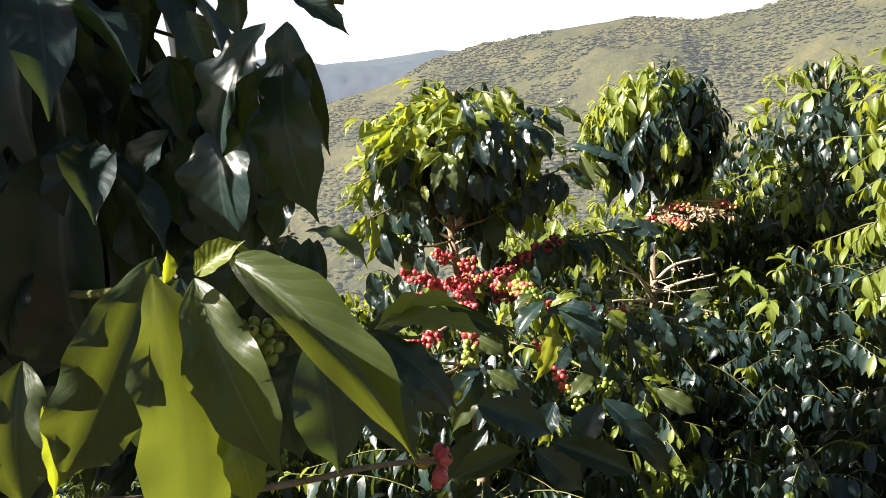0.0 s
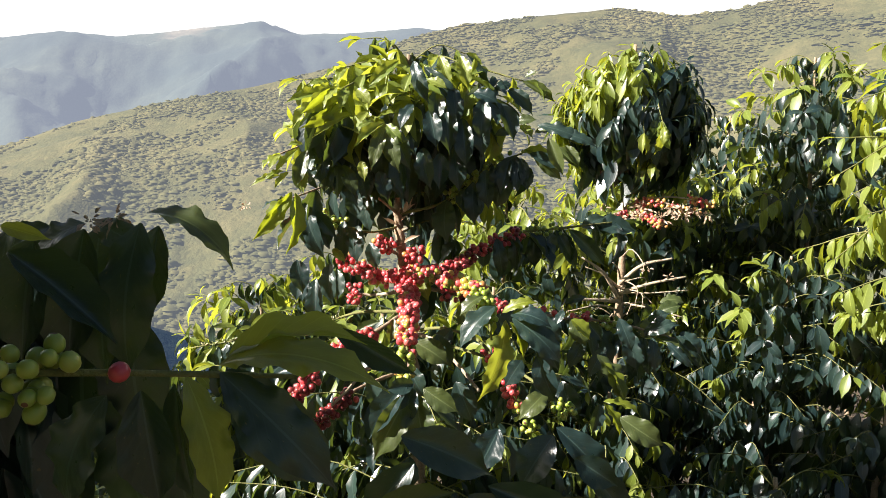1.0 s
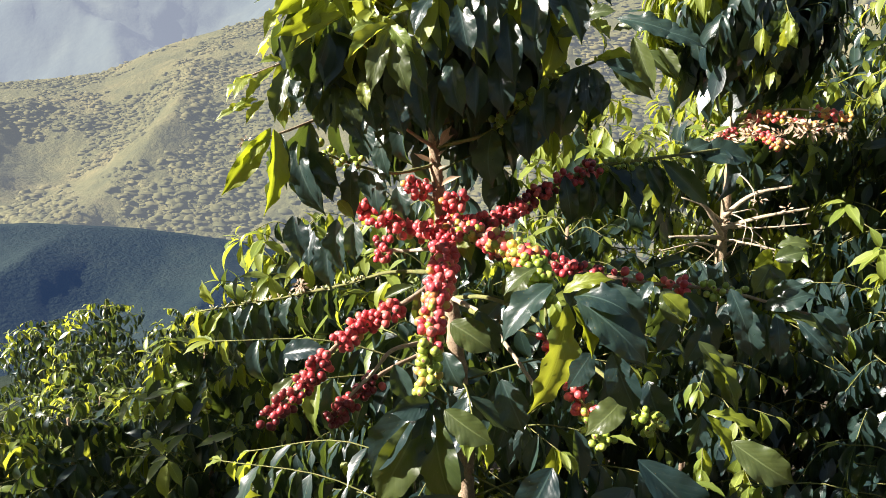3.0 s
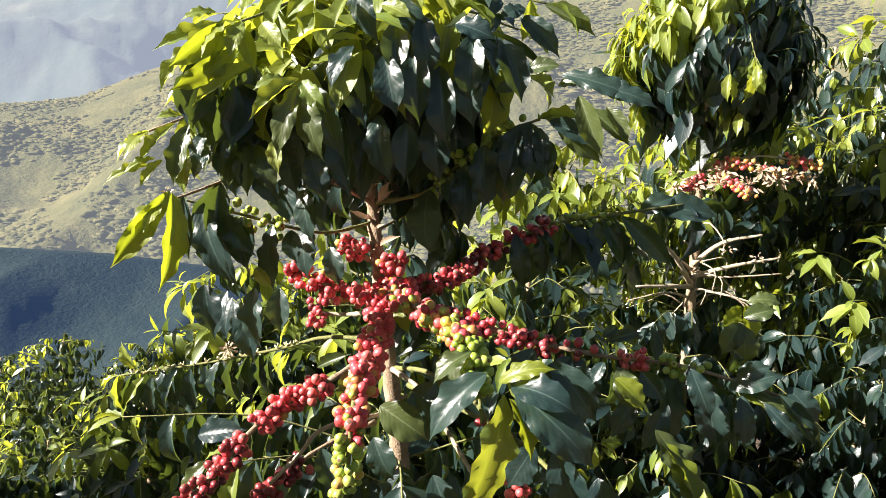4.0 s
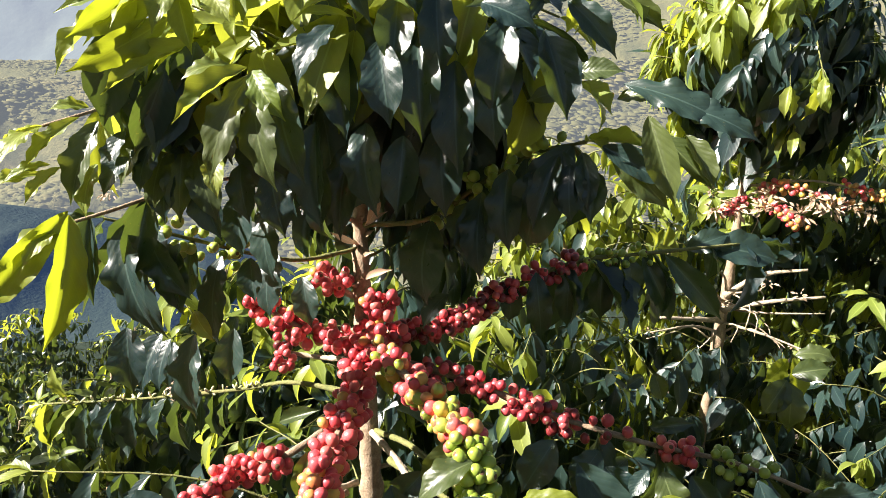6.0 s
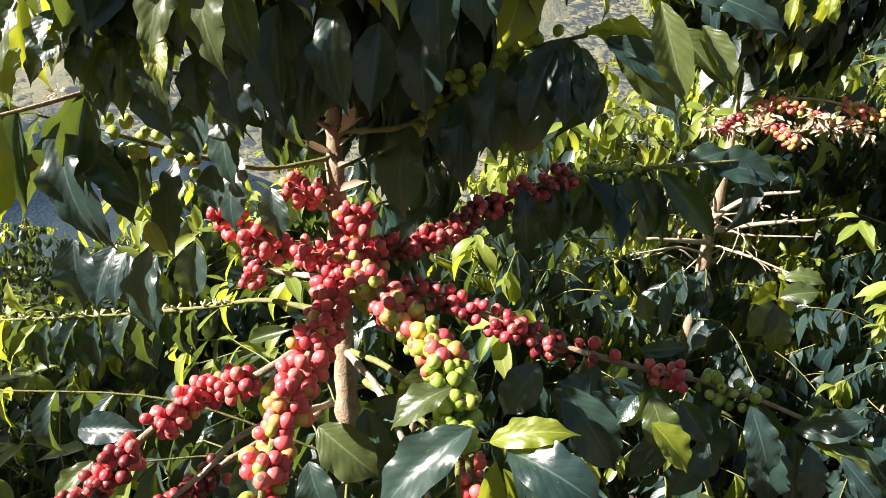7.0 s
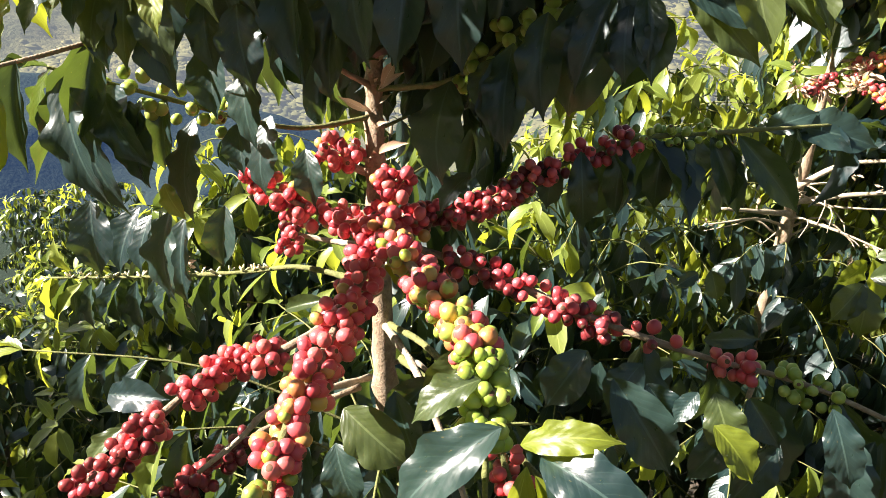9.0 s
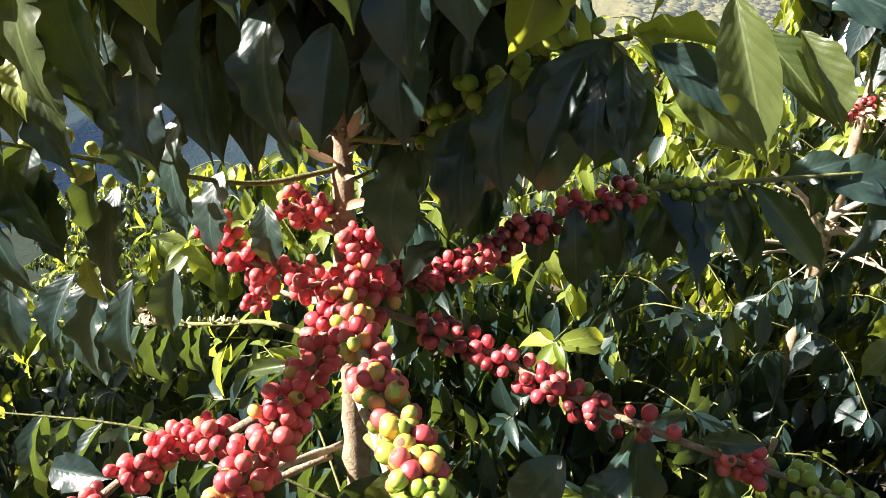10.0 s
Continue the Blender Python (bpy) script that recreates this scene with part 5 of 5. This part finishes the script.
# young: share of fresh leaves, raised for sunlit bushes, lowered for shaded ones
for i, (x, y, top, spread, tiers, young) in enumerate(PLANTS + MORE):
    s, _ = shrub("coffee_tree", "leafy coffee plant with fresh yellow-green tips, some standing in for sunlit leaves" if young > 0.3 else "leafy green coffee plant on the slope", x, y, top, spread, 40 + i, tiers, low=0.5 if (x, y) == (1.62, 2.1) else 0.25, young=young, leaf_len=0.10, singles=120 if young >= 0.6 or (x, y) in ((-0.46, 2.55), (-0.80, 2.75)) else 0, droop=1.7, arms=5 if young >= 0.6 else 4)
    if top > 1.1 or x < -0.8 or (x, y) == (-0.62, 2.3):
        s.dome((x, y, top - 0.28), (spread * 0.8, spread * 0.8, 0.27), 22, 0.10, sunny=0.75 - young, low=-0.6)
        s.thicket((x, y, top - 0.32), (spread * 0.75, spread * 0.75, 0.24), 150, 0.105)
    s.finish()

# ---- the plantation beside and behind the path ----
row_rng = random.Random(8)
for row in range(2):
    for k in range(6):
        x, y = -3.4 + 1.35 * k + row_rng.uniform(-.2, .2), -0.9 - 1.15 * row + row_rng.uniform(-.2, .2)
        if row == 0 and -0.8 < x < 0.9:
            continue
        s, _ = shrub("coffee_tree", "leafy green coffee plant on the slope", x, y, ground_z(x, y) + row_rng.uniform(1.5, 1.9), 0.45, 140 + row * 6 + k, 7, gap=0.07, arms=3)
        s.finish()
for k, (x, y, tall) in enumerate(((2.3, 1.6, 1.6), (2.5, 0.5, 1.7), (3.4, 2.2, 1.7), (3.6, 3.6, 1.6), (3.3, 1.0, 1.8), (-2.3, 2.0, 2.85), (-2.2, 0.9, 2.8), (-3.2, 2.4, 2.6), (-3.3, 1.2, 1.7), (2.2, 5.2, 1.7), (0.9, 5.4, 1.6), (3.3, 5.0, 1.7))):
    s, _ = shrub("coffee_tree", "leafy green coffee plant on the slope", x, y, ground_z(x, y) + tall, 0.5, 180 + k, 12 if tall > 2 else 9, gap=0.03 if tall > 2 else 0.045, arms=4 if tall > 2 else 3)
    # tall ones are out of view, added with dense crowns to shade low bushes
    if tall > 2:
        s.thicket((x, y, ground_z(x, y) + tall - 0.55), (0.42, 0.42, 0.45), 420, 0.14)
    s.finish()

# ---- the plants close to the start of the walk ----
# added plants left of the view, placed to shade the near bush
for x, y, low, top, wide in ((-0.72, 0.37, 1.52, 2.1, 0.2), (-0.95, -0.25, 2.0, 2.4, 0.22), (-1.05, 0.72, 1.4, 2.2, 0.26)):
    s = Plant("coffee_tree", "unseen tall coffee plant added to cast shade", (x, y, ground_z(x, y) - 0.02), 91, 0)
    line = ((x, y, ground_z(x, y) - 0.02), (x + 0.02, y, 1.2), (x, y, top - 0.05))
    s.wood("trunk", curve_through(line, 30), 0.02, 0.006, bark, 8, 0.3)
    s.crown(stem_line(line), low, top - 0.06, 9, lambda f: wide * (1 - 0.3 * f), 0.2, 0.11 if wide > 0.1 else 0.09, start=1.0, young=0.1, gap=0.025, s0=0.1, arms=4, droop=1.2)
    s.thicket((x, y, (low + top) / 2 + 0.05), (wide, wide, (top - low) * 0.45), 300, 0.12)
    s.crown(stem_line(line), 0.3, 1.1, 9, lambda f: 0.38 - 0.1 * f, 0.2, 0.12, start=1.0, young=0.1, gap=0.04, s0=0.2, arms=3, droop=1.6)
    s.finish()
near, _ = shrub("coffee_tree", "shaded coffee plant with large dark leaves and green cherries", -0.52, 0.68, 1.68, 0.27, 77, 10, 0.3, 0.12, 0)
near.detail = "plain"
path = curve_through(((-0.5, 0.62, 1.34), (-0.30, 0.62, 1.36), (-0.21, 0.64, 1.37), (-0.14, 0.66, 1.37), (-0.03, 0.74, 1.35)), 20)
br = near.wood("branch", path, 0.004, 0.0018, twig, 7, 0.3)
near.cherries(path, 0.30, 0.40, mixture(green=(1, 1)), br, 5, size=0.0064)
near.cherries(path, 0.42, 0.70, mixture(green=(1, 1)), br, 8, size=0.0064, reach=0.015)
near.cherries(path, 0.78, 0.78, mixture(red=(1, 1)), br, 1, size=0.0062)
path = curve_through(((-0.5, 0.66, 1.2), (-0.2, 0.6, 1.24), (-0.06, 0.6, 1.265), (0.0, 0.62, 1.26)), 16)
br = near.wood("branch", path, 0.004, 0.0018, bark, 7, 0.3)
near.cherries(path, 0.9, 0.94, RIPE, br, 3)
path = curve_through(((-0.5, 0.66, 1.6), (-0.3, 0.45, 1.64), (-0.12, 0.37, 1.605), (-0.06, 0.38, 1.60)), 12)
near.wood("branch", path, 0.004, 0.0018, twig, 7, 0.3)
for i in range(12):
    z = 1.56 + 0.02 * i
    near.lateral((-0.54, 0.66, z), (-0.19 - 0.02 * (i % 3), 0.36 + 0.05 * (i % 4), z - 0.04 + 0.03 * (i % 2)), 0.05, 0.13, 0.25, 0.0, 0.035, droop=1.6)
near.blade((-0.166, 0.810, 1.460), (-0.092, 0.800, 1.418), 0.024, "olive", (0.25, -0.5, 0.85), 6)
dry_flowers(near, (-0.198, 0.78, 1.452), 0.011, 22)
dry_flowers(near, (-0.178, 0.78, 1.456), 0.010, 20)
# leaves held against the light
THROUGH, ACROSS = (0.8, -0.55, -0.15), (0.3, -0.95, -0.1)
for base, tip, wide, age, face, shape in (
    ((-0.111, 0.250, 1.469), (-0.104, 0.243, 1.352), 0.036, "olive", (0.8, -0.55, -0.2), 5),
    ((-0.120, 0.275, 1.473), (-0.157, 0.268, 1.385), 0.031, "olive", (0.3, -0.9, 0.0), 3),
    ((-0.098, 0.255, 1.467), (-0.066, 0.250, 1.396), 0.023, "olive", ACROSS, 1),
    ((-0.105, 0.262, 1.462), (-0.091, 0.262, 1.379), 0.026, "olive", ACROSS, 0),
    ((-0.082, 0.245, 1.475), (-0.018, 0.230, 1.409), 0.018, "olive", (0.5, -0.85, 0.1), 2),
    ((-0.096, 0.250, 1.469), (-0.077, 0.246, 1.481), 0.010, "lime", (0.2, -0.9, 0.5), 4),
    ((-0.106, 0.248, 1.466), (-0.104, 0.246, 1.478), 0.005, "lime", THROUGH, 4),
    ((-0.182, 0.290, 1.429), (-0.180, 0.285, 1.367), 0.026, "olive", ACROSS, 1),
    ((-0.163, 0.270, 1.416), (-0.159, 0.268, 1.380), 0.010, "lime", THROUGH, 7),
    ((-0.088, 0.252, 1.417), (-0.077, 0.248, 1.384), 0.016, "lime", THROUGH, 5),
    ((-0.068, 0.330, 1.433), (-0.058, 0.330, 1.365), 0.030, "old", ACROSS, 0),
    ((-0.120, 0.300, 1.462), (-0.135, 0.300, 1.380), 0.034, "old", ACROSS, 1),
    ((-0.050, 0.340, 1.420), (-0.020, 0.335, 1.370), 0.022, "old", ACROSS, 5),
):
    near.blade(base, tip, wide, age, face, shape)
path = curve_through(((-0.5, 0.68, 1.38), (-0.30, 0.50, 1.43), (-0.18, 0.34, 1.45), (-0.108, 0.258, 1.466)), 16)
near.wood("branch", path, 0.0035, 0.0016, twig, 7, 0.3)
path = curve_through(((-0.5, 0.66, 1.45), (-0.30, 0.50, 1.46), (-0.225, 0.375, 1.465)), 12)
near.cherries(path, 0.86, 1.0, mixture(green=(1, 1)), near.wood("branch", path, 0.003, 0.0018, twig, 6), 5, size=0.0064)
near.thicket((-0.33, 0.50, 1.53), (0.09, 0.10, 0.12), 150, 0.10)
near.thicket((-0.34, 0.84, 1.32), (0.09, 0.10, 0.12), 120, 0.10)
# big dark leaves overhead
for base, tip, wide, age in (
    ((-0.094, 0.350, 1.581), (-0.116, 0.350, 1.508), 0.030, "old"),
    ((-0.088, 0.360, 1.567), (-0.071, 0.360, 1.484), 0.032, "old"),
    ((-0.088, 0.370, 1.587), (-0.080, 0.370, 1.520), 0.025, "old"),
    ((-0.083, 0.380, 1.577), (-0.068, 0.380, 1.519), 0.013, "old"),
    ((-0.085, 0.370, 1.600), (-0.056, 0.370, 1.580), 0.012, "old"),
    ((-0.146, 0.360, 1.531), (-0.171, 0.360, 1.481), 0.030, "old"),
    ((-0.114, 0.350, 1.534), (-0.109, 0.350, 1.472), 0.039, "old"),
    ((-0.167, 0.380, 1.583), (-0.182, 0.380, 1.530), 0.036, "old"),
    ((-0.212, 0.380, 1.563), (-0.204, 0.380, 1.496), 0.039, "old"),
    ((-0.239, 0.390, 1.565), (-0.231, 0.390, 1.510), 0.034, "old"),
    ((-0.193, 0.370, 1.532), (-0.198, 0.370, 1.479), 0.035, "old"),
):
    near.blade(base, tip, wide, age, (0.7, -0.65, 0.0) if age == "new" else None)
for base, tip, wide, age in (
    ((-0.143, 0.380, 1.595), (-0.131, 0.380, 1.564), 0.018, "old"),
    ((-0.234, 0.400, 1.600), (-0.218, 0.400, 1.573), 0.031, "old"),
    ((-0.087, 0.370, 1.503), (-0.098, 0.370, 1.472), 0.018, "old"),
    ((-0.116, 0.380, 1.610), (-0.115, 0.380, 1.580), 0.018, "old"),
    ((-0.190, 0.400, 1.603), (-0.174, 0.400, 1.583), 0.022, "old"),
    ((-0.236, 0.380, 1.503), (-0.241, 0.380, 1.445), 0.036, "old"),
    ((-0.171, 0.370, 1.488), (-0.166, 0.370, 1.458), 0.027, "old"),
    ((-0.221, 0.380, 1.482), (-0.214, 0.380, 1.439), 0.033, "old"),
    ((-0.255, 0.400, 1.545), (-0.255, 0.400, 1.481), 0.038, "old"),
    ((-0.198, 0.400, 1.569), (-0.197, 0.400, 1.513), 0.038, "old"),
    ((-0.144, 0.380, 1.527), (-0.143, 0.380, 1.476), 0.033, "old"),
):
    near.blade(base, tip, wide, age, (0.7, -0.65, 0.0) if age == "new" else None)
for base, tip, wide, age in (
    ((-0.225, 0.420, 1.619), (-0.221, 0.420, 1.570), 0.039, "old"),
    ((-0.258, 0.420, 1.619), (-0.260, 0.420, 1.570), 0.039, "old"),
    ((-0.175, 0.410, 1.622), (-0.180, 0.410, 1.584), 0.032, "old"),
    ((-0.160, 0.400, 1.576), (-0.152, 0.400, 1.526), 0.035, "old"),
    ((-0.217, 0.360, 1.460), (-0.230, 0.360, 1.419), 0.029, "old"),
):
    near.blade(base, tip, wide, age, (0.7, -0.65, 0.0) if age == "new" else None)
# leaves in the bush's shade
for base, tip, wide, age in (
    ((-0.124, 0.380, 1.515), (-0.119, 0.380, 1.467), 0.023, "old"),
    ((-0.137, 0.450, 1.508), (-0.128, 0.450, 1.460), 0.024, "old"),
    ((-0.144, 0.400, 1.476), (-0.137, 0.400, 1.432), 0.027, "old"),
    ((-0.139, 0.430, 1.475), (-0.135, 0.430, 1.431), 0.025, "old"),
    ((-0.146, 0.500, 1.459), (-0.156, 0.500, 1.415), 0.025, "old"),
    ((-0.147, 0.420, 1.441), (-0.158, 0.420, 1.408), 0.027, "old"),
    ((-0.136, 0.380, 1.504), (-0.134, 0.380, 1.466), 0.025, "old"),
    ((-0.151, 0.460, 1.445), (-0.161, 0.460, 1.412), 0.025, "old"),
    ((-0.149, 0.400, 1.460), (-0.155, 0.400, 1.425), 0.027, "old"),
):
    near.blade(base, tip, wide, age, (0.7, -0.65, 0.0) if age == "new" else None)
# the bush's dense dark side
for base, tip, wide, age in (
    ((-0.301, 0.860, 1.439), (-0.281, 0.860, 1.318), 0.065, "old"),
    ((-0.272, 0.880, 1.439), (-0.266, 0.880, 1.324), 0.067, "old"),
    ((-0.227, 0.870, 1.443), (-0.216, 0.870, 1.340), 0.056, "old"),
    ((-0.188, 0.860, 1.440), (-0.185, 0.860, 1.364), 0.035, "old"),
    ((-0.291, 0.880, 1.355), (-0.291, 0.880, 1.226), 0.073, "old"),
    ((-0.245, 0.890, 1.355), (-0.238, 0.890, 1.224), 0.074, "old"),
    ((-0.200, 0.880, 1.359), (-0.187, 0.880, 1.252), 0.058, "old"),
    ((-0.310, 0.860, 1.275), (-0.295, 0.860, 1.164), 0.076, "old"),
    ((-0.260, 0.880, 1.260), (-0.249, 0.880, 1.155), 0.079, "old"),
    ((-0.203, 0.880, 1.273), (-0.186, 0.880, 1.163), 0.069, "old"),
    ((-0.156, 0.880, 1.253), (-0.143, 0.880, 1.164), 0.048, "old"),
):
    near.blade(base, tip, wide, age, (0.7, -0.65, 0.0) if age == "new" else None)
for base, tip, wide, age in (
    ((-0.343, 0.900, 1.391), (-0.333, 0.900, 1.272), 0.074, "old"),
    ((-0.323, 0.920, 1.390), (-0.318, 0.920, 1.295), 0.066, "old"),
    ((-0.270, 0.920, 1.398), (-0.263, 0.920, 1.280), 0.066, "old"),
    ((-0.232, 0.920, 1.395), (-0.225, 0.920, 1.293), 0.055, "old"),
    ((-0.291, 0.920, 1.302), (-0.290, 0.920, 1.180), 0.072, "old"),
    ((-0.236, 0.920, 1.299), (-0.229, 0.920, 1.189), 0.067, "old"),
    ((-0.174, 0.900, 1.279), (-0.166, 0.900, 1.188), 0.044, "old"),
    ((-0.334, 0.920, 1.300), (-0.345, 0.920, 1.184), 0.078, "old"),
    ((-0.210, 0.800, 1.450), (-0.250, 0.800, 1.414), 0.027, "old"),
    ((-0.201, 0.800, 1.451), (-0.163, 0.800, 1.432), 0.023, "old"),
    ((-0.237, 0.800, 1.446), (-0.267, 0.800, 1.422), 0.027, "old"),
):
    near.blade(base, tip, wide, age, (0.7, -0.65, 0.0) if age == "new" else None)
# the bush's upper dark side
for base, tip, wide, age in (
    ((-0.205, 0.500, 1.589), (-0.200, 0.500, 1.507), 0.044, "old"),
    ((-0.187, 0.510, 1.598), (-0.185, 0.510, 1.511), 0.046, "old"),
    ((-0.159, 0.500, 1.596), (-0.159, 0.500, 1.508), 0.042, "old"),
    ((-0.139, 0.500, 1.591), (-0.140, 0.500, 1.514), 0.033, "old"),
    ((-0.211, 0.510, 1.526), (-0.199, 0.510, 1.454), 0.046, "old"),
    ((-0.179, 0.500, 1.528), (-0.173, 0.500, 1.459), 0.042, "old"),
    ((-0.156, 0.500, 1.526), (-0.157, 0.500, 1.465), 0.033, "old"),
    ((-0.137, 0.490, 1.531), (-0.144, 0.490, 1.475), 0.024, "old"),
    ((-0.198, 0.500, 1.486), (-0.194, 0.500, 1.440), 0.040, "old"),
    ((-0.181, 0.520, 1.486), (-0.179, 0.520, 1.447), 0.035, "old"),
):
    near.blade(base, tip, wide, age, (0.7, -0.65, 0.0) if age == "new" else None)
for base, tip, wide, age in (
    ((-0.100, 0.460, 1.581), (-0.089, 0.460, 1.507), 0.030, "old"),
    ((-0.120, 0.460, 1.560), (-0.116, 0.460, 1.462), 0.030, "old"),
    ((-0.146, 0.480, 1.552), (-0.158, 0.480, 1.455), 0.031, "old"),
    ((-0.105, 0.470, 1.594), (-0.104, 0.470, 1.538), 0.030, "old"),
):
    near.blade(base, tip, wide, age, (0.7, -0.65, 0.0) if age == "new" else None)
# the low side branch's leaves
for base, tip, wide, age in (
    ((-0.230, 0.720, 1.452), (-0.196, 0.720, 1.444), 0.010, "new"),
    ((-0.151, 0.760, 1.456), (-0.156, 0.760, 1.339), 0.040, "old"),
    ((-0.192, 0.760, 1.449), (-0.203, 0.760, 1.344), 0.046, "old"),
    ((-0.218, 0.740, 1.443), (-0.226, 0.740, 1.352), 0.040, "old"),
    ((-0.109, 0.740, 1.346), (-0.083, 0.740, 1.248), 0.031, "new"),
    ((-0.120, 0.750, 1.337), (-0.103, 0.750, 1.245), 0.021, "old"),
    ((-0.149, 0.700, 1.343), (-0.172, 0.700, 1.262), 0.042, "old"),
    ((-0.134, 0.720, 1.341), (-0.118, 0.720, 1.255), 0.034, "old"),
    ((-0.085, 0.760, 1.347), (0.003, 0.760, 1.257), 0.045, "old"),
):
    near.blade(base, tip, wide, age, (0.7, -0.65, 0.0) if age == "new" else None)
for base, tip, wide, age in (
    ((-0.004, 0.750, 1.386), (0.061, 0.750, 1.352), 0.017, "old"),
    ((-0.041, 0.800, 1.362), (-0.098, 0.800, 1.342), 0.023, "old"),
    ((-0.145, 0.780, 1.453), (-0.148, 0.780, 1.381), 0.026, "old"),
    ((-0.179, 0.780, 1.433), (-0.182, 0.780, 1.325), 0.039, "old"),
):
    near.blade(base, tip, wide, age, (0.7, -0.65, 0.0) if age == "new" else None)
for base, tip, wide, face, shape in (
    ((-0.214, 0.700, 1.437), (-0.137, 0.688, 1.381), 0.029, (0.0, -0.5, 0.87), 4),
    ((-0.076, 0.705, 1.366), (0.042, 0.680, 1.359), 0.026, (-0.1, -0.6, 0.8), 3),
    ((-0.072, 0.710, 1.366), (0.024, 0.715, 1.382), 0.024, (-0.1, -0.5, 0.85), 2),
    ((-0.074, 0.700, 1.362), (0.009, 0.695, 1.284), 0.034, (0.2, -0.8, 0.5), 5),
):
    near.blade(base, tip, wide, "old" if shape > 3 else "new", face, shape)
near.finish()
